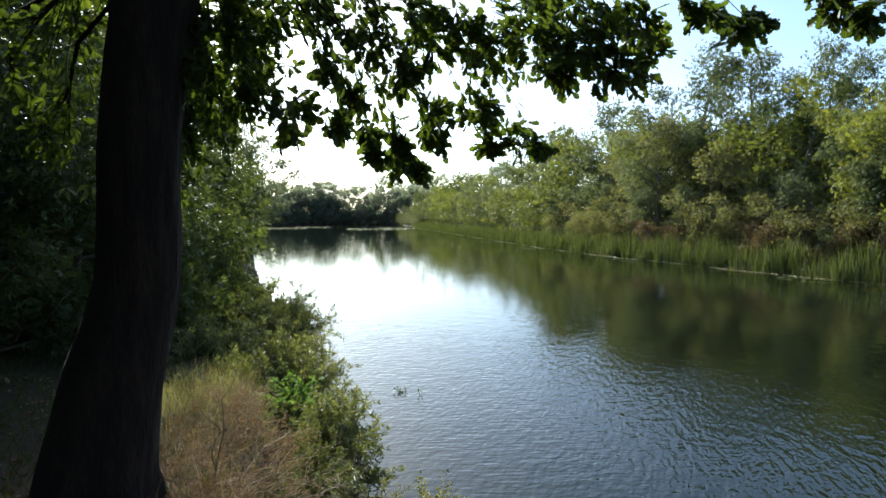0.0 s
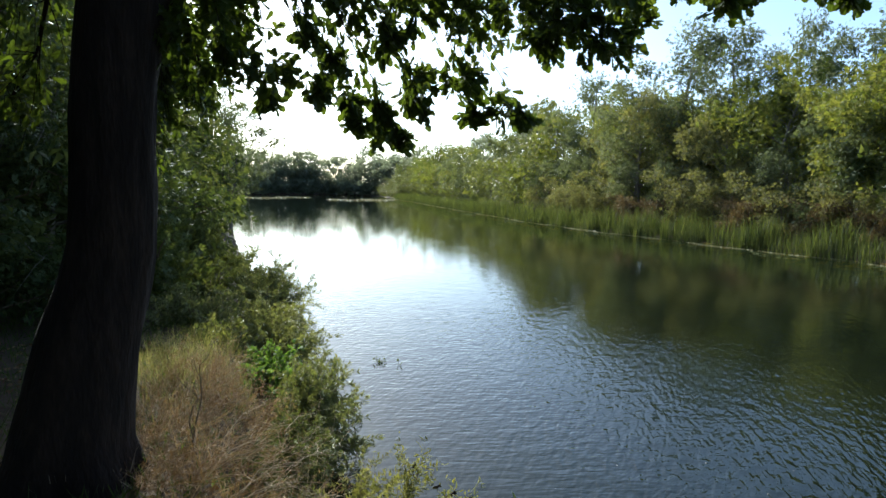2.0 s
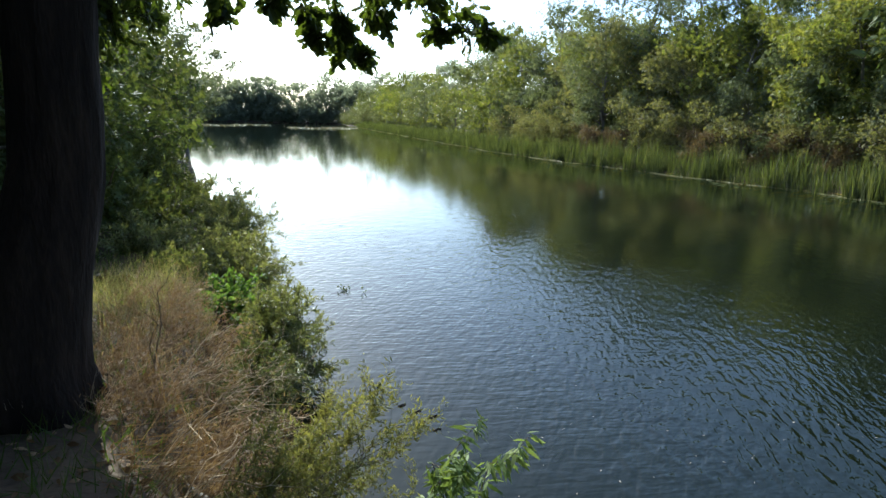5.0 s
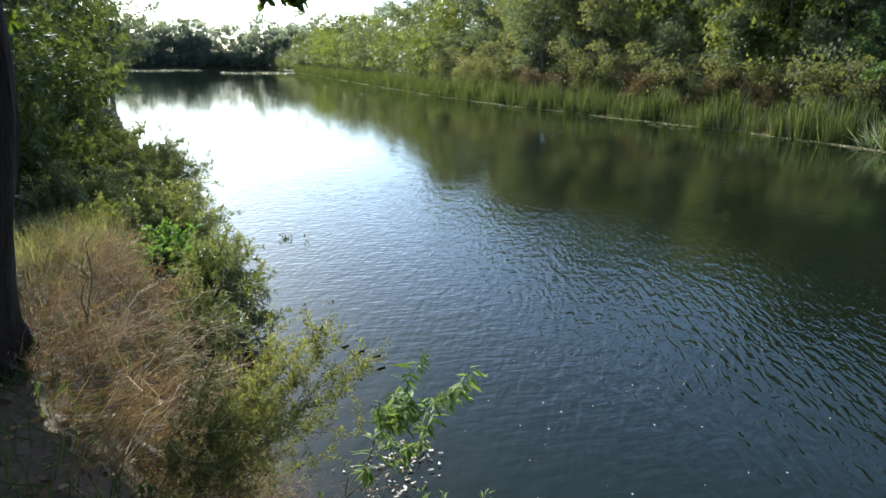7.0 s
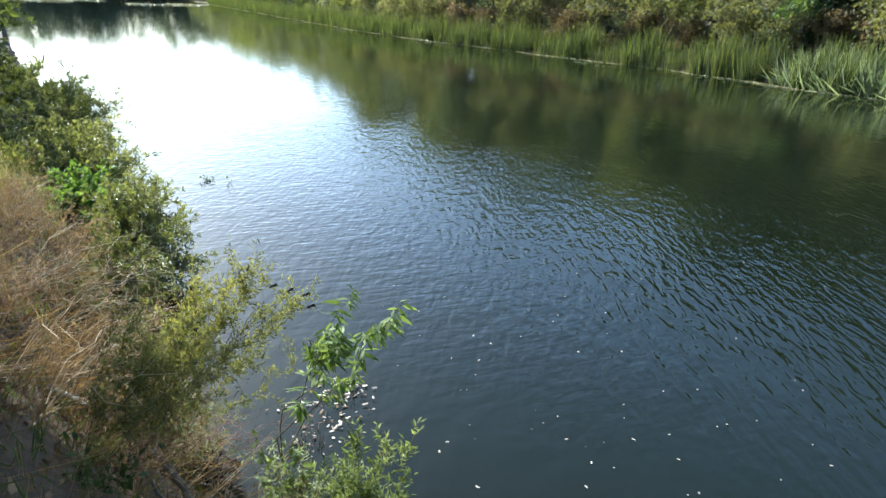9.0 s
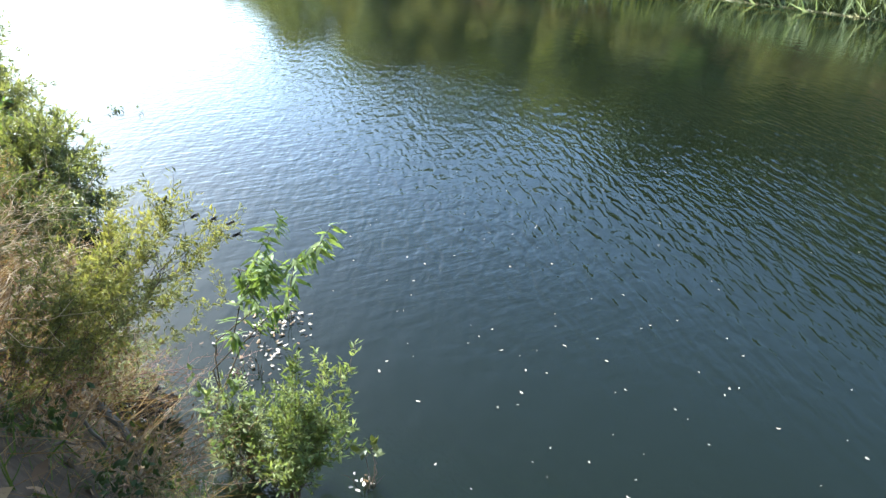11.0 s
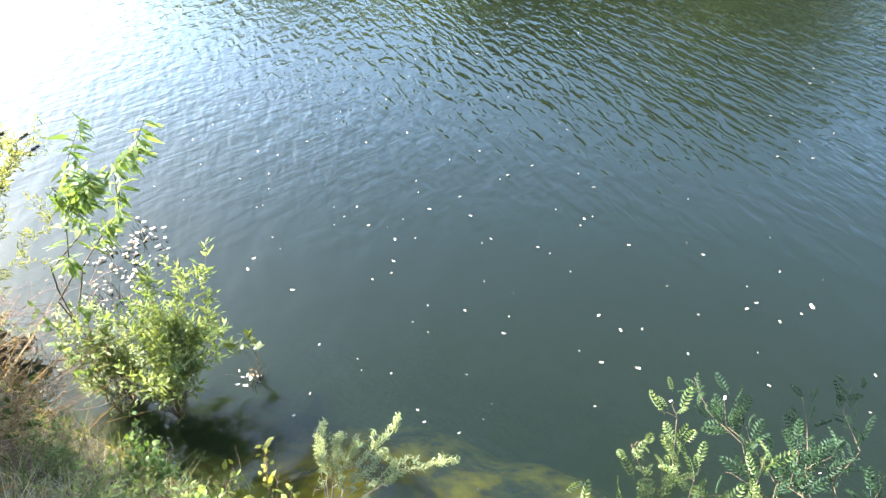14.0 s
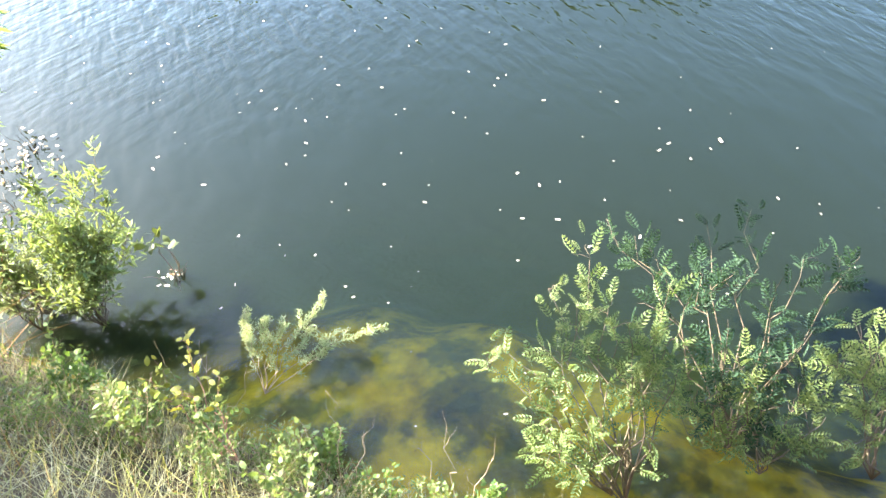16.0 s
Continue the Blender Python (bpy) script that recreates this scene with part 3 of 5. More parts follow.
kinds("willow", "willow_tree", 41, 6, 3.0, 0.14, SPRAY, 4000, 0.265, (M_GREY, M_POLE), "grey-green rounded willow at the water's edge", 0.03, 14, 0.3, 0.8, 0.7, boughs=8)
kinds("shrub", "willow_shrub", 51, 2.6, 1.9, 0.05, SPRAY, 2800, 0.16, (M_OLIVE, M_TWIG), "low olive-green willow shrub behind the reeds", 0.02, 11, 0.1, 0.8, 0.75, boughs=8)
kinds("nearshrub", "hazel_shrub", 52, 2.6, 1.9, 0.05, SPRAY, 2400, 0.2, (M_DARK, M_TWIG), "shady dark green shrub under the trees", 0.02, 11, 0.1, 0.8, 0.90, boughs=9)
kinds("brown", "brown_shrub", 61, 2.2, 1.7, 0.04, SPRAY, 2800, 0.14, (M_BROWN, M_TWIG), "brownish withering shrub behind the reeds", 0.02, 11, 0.1, 0.8, 0.75, boughs=8)
kinds("oliveash", "ash_tree", 23, 8.5, 3.5, 0.16, SPRAY, 4600, 0.285, (M_OLIVE, M_POLE), "olive-brown ash tree turning with the season", 0.04, 13, 0.1, 0.85, 0.66, boughs=8)
kinds("sapling", "ash_sapling", 24, 5, 1.9, 0.08, SPRAY, 2600, 0.21, (M_SPRIG, M_POLE), "fresh green ash sapling before the dark wood", 0.04, 12, 0.1, 0.9, 0.6, boughs=8)
kinds("farash", "ash_tree", 71, 10, 4.0, 0.18, SPRAY, 1350, 0.55, (M_YELLOW, M_POLE), "yellow-green tree far down the river bank", 0.03, 12, 0.1, 0.8, 0.78, boughs=5)
kinds("farolive", "ash_tree", 79, 9, 3.8, 0.18, SPRAY, 1350, 0.53, (M_WILLOW, M_POLE), "dull olive-green tree far down the river bank", 0.03, 12, 0.1, 0.8, 0.78, boughs=5)
kinds("farwillow", "willow_tree", 72, 7, 3.6, 0.15, SPRAY, 1500, 0.5, (M_GREY, M_POLE), "grey-green willow far down the river bank", 0.03, 12, 0.2, 0.8, 0.78, boughs=5)
kinds("nearalder", "alder_tree", 76, 9, 3.5, 0.17, SPRAY, 8200, 0.205, (M_DARK, M_POLE), "dark green alder in the wood on the bank", 0.03, 15, 0.1, 0.7, 0.82, boughs=9)
kinds("nearwillow", "willow_tree", 77, 8, 3.2, 0.16, SLIM, 12000, 0.25, (M_SALLOW, M_POLE), "green willow tree leaning over the bank", 0.03, 15, 0.45, 0.7, 0.8, boughs=9)
kinds("faralder", "alder_tree", 75, 10, 4.0, 0.2, SPRAY, 1900, 0.7, (M_DARK, M_POLE), "tall dark green alder in the wood", 0.03, 12, 0.1, 0.8, 0.85, boughs=5)
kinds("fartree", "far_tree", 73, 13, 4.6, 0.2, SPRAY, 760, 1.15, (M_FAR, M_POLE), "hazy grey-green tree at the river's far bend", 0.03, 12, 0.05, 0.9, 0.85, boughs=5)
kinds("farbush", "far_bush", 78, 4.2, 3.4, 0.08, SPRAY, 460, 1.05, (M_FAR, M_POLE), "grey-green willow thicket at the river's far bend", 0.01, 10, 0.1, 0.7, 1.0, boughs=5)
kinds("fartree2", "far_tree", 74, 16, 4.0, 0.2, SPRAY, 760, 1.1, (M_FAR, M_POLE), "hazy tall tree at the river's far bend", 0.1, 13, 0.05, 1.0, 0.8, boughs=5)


def along(line, back, rng, start, stop, step, grow=1.0):
    """Stations along a bank line, set back from the water, from one y to another."""
    P = np.array(line, float)
    seg = np.hypot(*np.diff(P, axis=0).T)
    s = np.concatenate(([0], np.cumsum(seg)))
    t, out = 0.0, []
    while t < s[-1]:
        x, y = np.interp(t, s, P[:, 0]), np.interp(t, s, P[:, 1])
        x2, y2 = np.interp(t + 1, s, P[:, 0]), np.interp(t + 1, s, P[:, 1])
        nx, ny = (y2 - y), -(x2 - x)
        k = math.hypot(nx, ny) or 1
        if start <= y <= stop:
            b = back * rng.uniform(0.85, 1.2)
            out.append((x + nx / k * b, y + ny / k * b))
        t += step * rng.uniform(0.75, 1.3) * (1 + grow * max(0, y - 40) / 100)
    return out


rng = np.random.default_rng(5)
FAR_UP = FAR_BANK[::-1]                 # from beside the camera away up the river
RIGHT = FAR_UP[1:-3]
for i, (x, y) in enumerate(along(RIGHT, 4.3, rng, 7, 75, 2.2)):
    plant(("shrub", "shrub", "brown")[rng.integers(3)], x, y, rng.uniform(0.8, 1.25), rng.uniform(0, 360), "shrubs on the far bank")
for i, (x, y) in enumerate(along(RIGHT, 7.0, rng, 8, 75, 3.4)):
    plant(("willow", "willow", "ash", "oliveash", "willow")[rng.integers(5)], x, y, rng.uniform(0.7, 1.1) * (0.6 if y < 28 else 1), rng.uniform(0, 360), "trees on the far bank")
for i, (x, y) in enumerate(along(RIGHT, 11.5, rng, 26, 80, 4.6)):
    plant(("ash", "ash2", "alder", "ash", "oliveash", "ash2")[rng.integers(6)], x, y, rng.uniform(0.9, 1.2), rng.uniform(0, 360), "trees on the far bank")
for i, (x, y) in enumerate(along(RIGHT, 18.0, rng, 28, 80, 6.4)):
    plant(("farash", "faralder", "farash")[rng.integers(3)], x, y, rng.uniform(0.85, 1.05), rng.uniform(0, 360), "trees on the far bank")
for i, (x, y) in enumerate(along(RIGHT, 9.5, rng, 4, 34, 4.2)):
    plant("faralder", x, y, rng.uniform(0.85, 1.1) * (1.25 if y > 13 else 0.72), rng.uniform(0, 360), "trees on the far bank")
for x, y in along(RIGHT, 14.0, rng, 20, 62, 5.0):
    plant(("faralder", "farolive")[rng.integers(2)], x, y, rng.uniform(0.7, 0.95), rng.uniform(0, 360), "trees on the far bank")
for back_off, step, keys in ((5, 3.6, ("farwillow", "farash", "farolive")), (10, 5.0, ("farash", "farolive", "farwillow")), (17, 7.0, ("farash", "fartree2"))):
    for x, y in along(RIGHT, back_off, rng, 72, 200, step, 0.5):
        plant(keys[rng.integers(len(keys))], x, y, rng.uniform(0.68, 1.25) * (0.75 if back_off < 6 else 1.1 if back_off < 12 else 0.8), rng.uniform(0, 360), "trees on the far bank")
for key, x, y, size in (("poplar", 20.5, 58, 0.70), ("poplar2", 24.0, 57, 1.0), ("poplar", 28.0, 57, 1.0), ("ash", 27.5, 38, 1.05), ("poplar2", 21.5, 75, 0.9), ("poplar", 17.5, 92, 0.85), ("poplar2", 33.5, 45, 0.95)):
    plant(key, x, y, size, x * 40, "trees on the far bank")
plant("poplar2", -11.6, 42.3, 0.52, 75, "trees on the near bank")
plant("sapling", 27.2, 28.2, 0.9, 20, "trees on the far bank")
plant("poplar2", 30.5, 49, 0.62, 130, "trees on the far bank", sz=0.92)
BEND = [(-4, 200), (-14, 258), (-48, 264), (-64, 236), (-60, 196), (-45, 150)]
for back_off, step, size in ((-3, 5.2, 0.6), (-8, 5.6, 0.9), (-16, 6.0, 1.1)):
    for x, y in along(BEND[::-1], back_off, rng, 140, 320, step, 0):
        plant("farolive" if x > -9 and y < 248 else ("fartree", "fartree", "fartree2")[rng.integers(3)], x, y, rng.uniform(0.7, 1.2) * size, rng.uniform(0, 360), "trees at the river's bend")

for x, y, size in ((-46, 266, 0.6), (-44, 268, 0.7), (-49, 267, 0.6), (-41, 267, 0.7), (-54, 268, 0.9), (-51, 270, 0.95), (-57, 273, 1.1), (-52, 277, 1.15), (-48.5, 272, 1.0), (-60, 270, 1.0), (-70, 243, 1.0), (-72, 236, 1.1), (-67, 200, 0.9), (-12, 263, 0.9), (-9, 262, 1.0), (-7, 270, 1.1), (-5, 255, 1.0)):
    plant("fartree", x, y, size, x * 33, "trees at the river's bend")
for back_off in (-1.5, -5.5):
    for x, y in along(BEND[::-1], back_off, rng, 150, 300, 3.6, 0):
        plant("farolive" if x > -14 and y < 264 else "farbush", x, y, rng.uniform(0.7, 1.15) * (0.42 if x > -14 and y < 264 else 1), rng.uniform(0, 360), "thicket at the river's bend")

# the wood on the near bank, beside and behind the camera
for key, x, y, s, turn in (("nearalder", -11.4, 13.0, 1.15, 20), ("nearalder", -9.8, 8.5, 1.05, 140), ("nearalder", -11.0, 18.5, 1.0, 250), ("nearwillow", -10.7, 24.0, 1.1, 80),
                           ("nearwillow", -14.0, 29.5, 1.1, 10), ("faralder", -14.5, 15.5, 1.5, 300), ("alder", -15.4, 34, 0.9, 10), ("willow", -17.0, 42, 1.2, 200),
                           ("faralder", -18, 24, 1.2, 40), ("ash", -23, 50, 1.0, 60), ("faralder", -29, 66, 1.0, 160), ("willow", -33, 84, 1.2, 330),
                           ("poplar2", -34, 116, 1.3, 70), ("nearshrub", -5.6, 12.5, 0.9, 50), ("nearshrub", -7.6, 16.5, 1.0, 200), ("nearshrub", -10.2, 24.5, 1.2, 110), ("nearshrub", -8.7, 20.5, 1.1, 310),
                           ("nearalder", -6.6, 11.8, 0.46, 40), ("nearshrub", -6.6, 9.6, 0.8, 0), ("nearshrub", -8.2, 7.6, 0.9, 70), ("nearshrub", -10, 12, 1.3, 170), ("nearshrub", -8.6, 14, 1.3, 270), ("nearshrub", -11.5, 9, 1.4, 30),
                           ("faralder", -14, 8, 1.3, 90), ("faralder", -19, 14, 1.4, 190), ("nearwillow", -11.2, 21, 0.8, 290), ("nearshrub", -11.0, 31, 1.4, 20), ("nearshrub", -13.0, 38, 1.5, 220),
                           ("nearshrub", -15.5, 46, 1.6, 140), ("nearshrub", -7.6, 11.2, 1.1, 240), ("nearshrub", -12.5, 14, 1.4, 100),
                           ("faralder", -10.5, 1.5, 1.2, 60), ("faralder", -5.5, -3.0, 1.2, 210), ("faralder", -1.5, -5.5, 1.2, 330), ("faralder", 4.2, -9.5, 1.2, 100), ("faralder", -10.5, -6, 1.3, 20)):
    plant(key, x, y, s, turn, "trees on the near bank")
for x, y in along([(-30, 95), (-45, 150), (-62, 200)], -5, rng, 95, 190, 7, 0):
    plant("fartree", x, y, rng.uniform(0.6, 0.85), rng.uniform(0, 360), "trees on the near bank")

# ---- the oak beside the camera ----


def oak():
    rng = np.random.default_rng(3)
    root = new("oak_tree")
    bx, by = -2.66, 5.05
    bz = float(height(np.array([bx]), np.array([by]))[0])
    root.location = (bx, by, bz)
    axis = [(-2.68, 5.04, bz - 0.3, 0.46), (-2.67, 5.04, bz + 0.02, 0.42), (-2.66, 5.05, 1.45, 0.37), (-2.61, 5.08, 1.75, 0.345), (-2.55, 5.11, 2.1, 0.325), (-2.47, 5.15, 2.42, 0.298),
            (-2.41, 5.18, 2.76, 0.28), (-2.385, 5.19, 3.16, 0.271), (-2.38, 5.19, 3.55, 0.268), (-2.36, 5.2, 3.94, 0.268), (-2.31, 5.22, 4.34, 0.275),
            (-2.25, 5.25, 4.8, 0.285), (-2.2, 5.27, 5.4, 0.27), (-2.15, 5.3, 6.4, 0.2), (-2.1, 5.3, 7.6, 0.13), (-2.0, 5.3, 9.0, 0.05)]
    A = np.array(axis)
    zz = np.linspace(A[0, 2], A[-1, 2], 90)
    P = np.stack([np.interp(zz, A[:, 2], A[:, k]) for k in range(2)] + [zz], -1)
    R = np.interp(zz, A[:, 2], A[:, 3])
    sides = 56
    V, F, _ = tube(P, R, sides)
    V = V.reshape(-1, sides, 3)
    ang = np.linspace(0, 2 * math.pi, sides, endpoint=False)
    for i in range(len(V)):            # furrowed bark and root flare
        c = P[i]
        ridge = np.array([0.016 * noise.noise((math.cos(a) * 6.0, math.sin(a) * 6.0, zz[i] * 1.3)) + 0.010 * noise.noise((math.cos(a) * 15, math.sin(a) * 15, zz[i] * 3.2)) for a in ang])
        flare = 0.30 * math.exp(-max(0, zz[i] - bz) / 0.26) * (0.5 + 0.5 * np.sin(ang * 5 + 0.7))
        k = 1 + (ridge + flare * R[i]) / R[i]
        V[i] = c + (V[i] - c) * k[:, None]
    o = np.array([bx, by, bz])
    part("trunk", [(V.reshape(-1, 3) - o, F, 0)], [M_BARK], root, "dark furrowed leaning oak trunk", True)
    wood, twigs = [], []
    # hanging ends of the boughs over the water: x, y, z, reach
    landward = [(-1.9, 5.45, 4.56, 0.4), (-1.76, 5.99, 4.44, 0.34), (-1.29, 5.19, 3.98, 0.2), (-1.52, 6.05, 3.9, 0.09), (-1.65, 5.29, 4.04, 0.18), (-1.98, 5.32, 4.28, 0.25), (-1.59, 5.9, 4.82, 0.3), (-1.78, 5.37, 4.72, 0.4)]
    middle = [(-0.92, 5.7, 4.09, 0.17), (-0.95, 5.12, 3.87, 0.1), (-0.83, 5.94, 3.88, 0.08), (-0.74, 5.71, 3.71, 0.1), (-0.53, 5.49, 3.73, 0.08), (-0.55, 6.0, 3.61, 0.11), (-0.4, 5.47, 3.55, 0.05), (-0.3, 5.63, 4.06, 0.15), (-0.28, 5.28, 3.81, 0.12), (-0.79, 5.56, 4.63, 0.3), (-0.38, 5.36, 4.54, 0.32), (-0.49, 5.42, 4.27, 0.2), (-1.18, 5.89, 4.86, 0.2), (-1.08, 5.38, 4.28, 0.1)]
    outer = [(0.07, 5.65, 4.06, 0.2), (0.21, 6.19, 3.87, 0.14), (0.43, 6.14, 3.86, 0.17), (0.59, 5.85, 3.78, 0.06), (0.51, 5.66, 4.56, 0.35), (0.86, 5.29, 4.46, 0.35), (1.01, 5.11, 4.22, 0.22), (1.48, 5.9, 4.56, 0.2), (0.72, 5.59, 4.35, 0.25), (0.04, 5.25, 4.51, 0.35), (1.24, 5.58, 4.77, 0.3), (0.78, 5.87, 4.91, 0.4)]
    far = [(1.66, 5.41, 4.74, 0.1), (1.96, 5.64, 4.78, 0.1), (1.67, 4.71, 4.4, 0.1), (2.01, 5.14, 4.58, 0.04), (2.38, 4.84, 4.59, 0.12), (2.27, 4.39, 4.42, 0.1)]
    for x, y, z, r in landward + middle + outer + far:
        e = np.array([x, y, z])
        s = np.array([-2.2, 5.28, 5.3 + rng.uniform(0, 1.2)])
        mid = s * 0.3 + e * 0.7 + np.array([0, 0, 0.6 + rng.uniform(0, 0.3)])
        t = np.linspace(0, 1, 9)[:, None]
        b = s * (1 - t) ** 2 + 2 * mid * t * (1 - t) + e * t * t + rng.normal(0, 0.02, (9, 3))
        wood.append(tube(b - o, 0.03 * (1 - t[:, 0]) ** 2.2 + 0.0028, 5))
        twigs.append((b[2:9], 34))
        for j in range(int(8 + 165 * r * r)):
            d = unit(rng.normal(0, 1, 3)) * r * rng.random() ** 0.4
            q = e + d * np.array([1, 1, 0.9])
            a = b[rng.integers(7, 9)]
            if np.linalg.norm(q - a) > 0.14:
                a = q + unit(a - q) * 0.14
            tw = arc(a, q, 0.01, 4, 0.008, rng)
            wood.append(tube(tw - o, np.linspace(0.004, 0.0015, 4), 3)); twigs.append((tw, 11))
    # the crown above and on the landward side
    for i in range(95):
        a = rng.uniform(0, 2 * math.pi)
        rr = rng.uniform(0.8, 5.6)
        e = np.array([-2.2 + rr * math.cos(a), 5.3 + rr * math.sin(a), rng.uniform(5.0, 9.5) - 0.12 * rr])
        if e[0] > 1.0 or e[1] > 7.6 or (e[1] > 4.9 and e[0] > -3.9 and e[2] < 6.6):
            continue
        s = np.array([-2.2, 5.28, min(8.5, max(4.9, e[2] - rng.uniform(0, 1)))])
        b = arc(s, e, 0.25, 6, 0.06, rng)
        wood.append(tube(b - o, np.linspace(0.05, 0.008, 6), 4))
        for j in range(6):
            q = b[rng.integers(3, 6)]
            tw = arc(q, q + rand_dirs(rng, 1, -0.1)[0] * rng.uniform(0.35, 0.8), 0.03, 4, 0.02, rng)
            wood.append(tube(tw - o, np.linspace(0.008, 0.002, 4), 3)); twigs.append((tw, 7))
    # clumps past y 6.5 are added behind the trunk to shade the lower bank
    for x, y, z, r in ((-3.3, 5.2, 4.3, 0.5), (-3.9, 5.4, 4.6, 0.6), (-3.6, 6.2, 3.9, 0.5), (-4.3, 5.9, 4.0, 0.5), (-3.2, 6.0, 4.8, 0.5), (-2.1, 6.3, 4.1, 0.3), (-3.05, 7.5, 4.0, 0.6), (-2.95, 6.9, 3.75, 0.5), (-3.2, 7.9, 4.5, 0.6), (-2.75, 8.1, 4.15, 0.5), (-2.9, 7.6, 4.1, 0.5), (-3.3, 8.4, 4.6, 0.6)):
        e = np.array([x, y, z])
        b = arc((-2.25, 5.25, 5.2), e, 0.2, 6, 0.05, rng)
        wood.append(tube(b - o, np.linspace(0.04, 0.006, 6), 4))
        for j in range(40 if y > 6.5 else 16):
            q = b[rng.integers(3, 6)]
            tw = arc(q, e + rand_dirs(rng, 1, 0)[0] * r * rng.uniform(0.3, 1.1), 0.03, 4, 0.02, rng)
            wood.append(tube(tw - o, np.linspace(0.006, 0.002, 4), 3)); twigs.append((tw, 13))
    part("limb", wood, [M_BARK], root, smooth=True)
    pts, dirs = [], []
    for tw, k in twigs:
        u = rng.random(k) ** 0.7 * (len(tw) - 1.001)
        i = u.astype(int); f = (u - i)[:, None]
        pts.append(tw[i] * (1 - f) + tw[i + 1] * f + rng.normal(0, 0.02, (k, 3)))
        dirs.append(unit((tw[-1] - tw[0]))[None] * 0.8 + rng.normal(0, 0.6, (k, 3)) + np.array([0, 0, -0.35]))
    P, D = np.concatenate(pts), np.concatenate(dirs)
    part("crown", [scatter(OAK, P - o, D, rand_dirs(rng, len(P), 1.1), rng.uniform(0.062, 0.118, len(P)))], [M_OAK], root, "lobed green oak leaves, lit from behind")
    return tagged(root, "old oak with a dark leaning trunk on the bank", "tree")


oak()

# ---- shrubs and herbs on the near bank ----


def shrub(name, seed, base, tips, leaf, leaf_len, per_m, mats, label, category="shrub", stem_r=0.008, side=0.0, n_side=0, lift=0.3, gap=0.0, jitter=0.012, start=0.25):
    """Stems from one base to given tips, with side shoots, and leaves set along them."""
    rng = np.random.default_rng(seed)
    base = np.array(base, float)
    root = new(name)
    root.location = base
    wood, rods = [], []
    for tip in tips:
        tip = np.array(tip, float)
        L = np.linalg.norm(tip - base)
        b = arc((0, 0, 0), tip - base, lift * 0.25 * L, 8, 0.03 * L, rng)
        wood.append(tube(b, np.linspace(stem_r, stem_r * 0.25, 8), 5)); rods.append((b, start))
        for j in range(n_side):
            i = rng.integers(2, 8)
            d = rand_dirs(rng, 1, 0.35)[0] + 0.7 * unit(tip - base)
            q = b[i] + unit(d) * side * rng.uniform(0.4, 1.1)
            s = arc(b[i], q, 0.04 * side, 5, 0.03 * side, rng)
            wood.append(tube(s, np.linspace(stem_r * 0.5, stem_r * 0.15, 5), 3)); rods.append((s, 0.1))
    pts, dirs = [], []
    for b, st in rods:
        L = np.sum(np.linalg.norm(np.diff(b, axis=0), axis=1))
        k = max(2, int(per_m * L))
        u = (st + (1 - st) * rng.random(k)) * (len(b) - 1.001)
        i = u.astype(int); f = (u - i)[:, None]
        t = unit(b[i + 1] - b[i])
        o = unit(np.cross(t, rng.normal(0, 1, (k, 3))))
        pts.append(b[i] * (1 - f) + b[i + 1] * f + rng.normal(0, jitter, (k, 3)))
        dirs.append(o + t * 0.8 + np.array([0, 0, -gap]))
    P, D = np.concatenate(pts), np.concatenate(dirs)
    part("stem", wood, [mats[1]], root, smooth=True)
    part("foliage", [scatter(leaf, P, D, rand_dirs(rng, len(P), 1.3), leaf_len * rng.uniform(0.6, 1.25, len(P)))], [mats[0]], root)
    return tagged(root, label, category)


def dome(seed, cx, cy, cz, rx, ry, rz, n):
    """Tips spread over the upper half of a rounded bush."""
    rng = np.random.default_rng(seed)
    d = rand_dirs(rng, n, 0.6)
    d[:, 2] = np.abs(d[:, 2])
    k = rng.uniform(0.65, 1.1, (n, 1))
    return [tuple(p) for p in np.array([cx, cy, cz]) + d * k * np.array([rx, ry, rz])]


W = (M_WILLOW, M_TWIG)
# Y: the lightened willow colour, sunlight painted into the leaves
Y = (M_WILLOW_LIT, M_TWIG)
shrub("willow_bush", 101, (-3.4, 14.2, 0.4), dome(1, -3.4, 14.2, 0.45, 0.95, 2.1, 1.0, 60), SLIM, 0.088, 95, Y, "narrow-leaved green willow bush overhanging the water", side=0.5, n_side=7, start=0.2)
shrub("willow_bush", 102, (-2.5, 10.8, 0.35), dome(2, -2.5, 10.8, 0.25, 0.8, 1.5, 0.95, 58), SLIM, 0.078, 105, Y, "shady willow bush leaning out from the bank", side=0.5, n_side=7, start=0.2)
shrub("bindweed_bush", 103, (-2.15, 8.9, 0.6), dome(3, -2.1, 8.8, 0.55, 0.55, 0.7, 0.52, 30), OVAL, 0.062, 90, (M_FRESH, M_TWIG), "bright green broad-leaved bush between willows", side=0.25, n_side=6)
shrub("willow_bush", 104, (-1.5, 7.9, 0.2), dome(4, -1.4, 7.8, 0.15, 0.58, 1.4, 0.82, 66), SLIM, 0.064, 140, Y, "low dense willow bush hanging over the water", side=0.4, n_side=7, start=0.2)
shrub("willow_bush", 114, (-1.55, 6.6, 0.3), dome(14, -1.42, 6.6, 0.3, 0.5, 0.75, 0.58, 40), SLIM, 0.05, 180, (M_WILLOW, M_TWIG), "small dense willow bush above the water's edge", side=0.24, n_side=7, start=0.15)
shrub("willow_bush", 115, (-4.7, 13.0, 0.8), dome(15, -4.6, 13.1, 0.95, 1.0, 1.5, 0.8, 44), SLIM, 0.11, 70, (M_SALLOW, M_TWIG), "leafy green willow scrub behind the bank bushes", side=0.45, n_side=7, start=0.1)
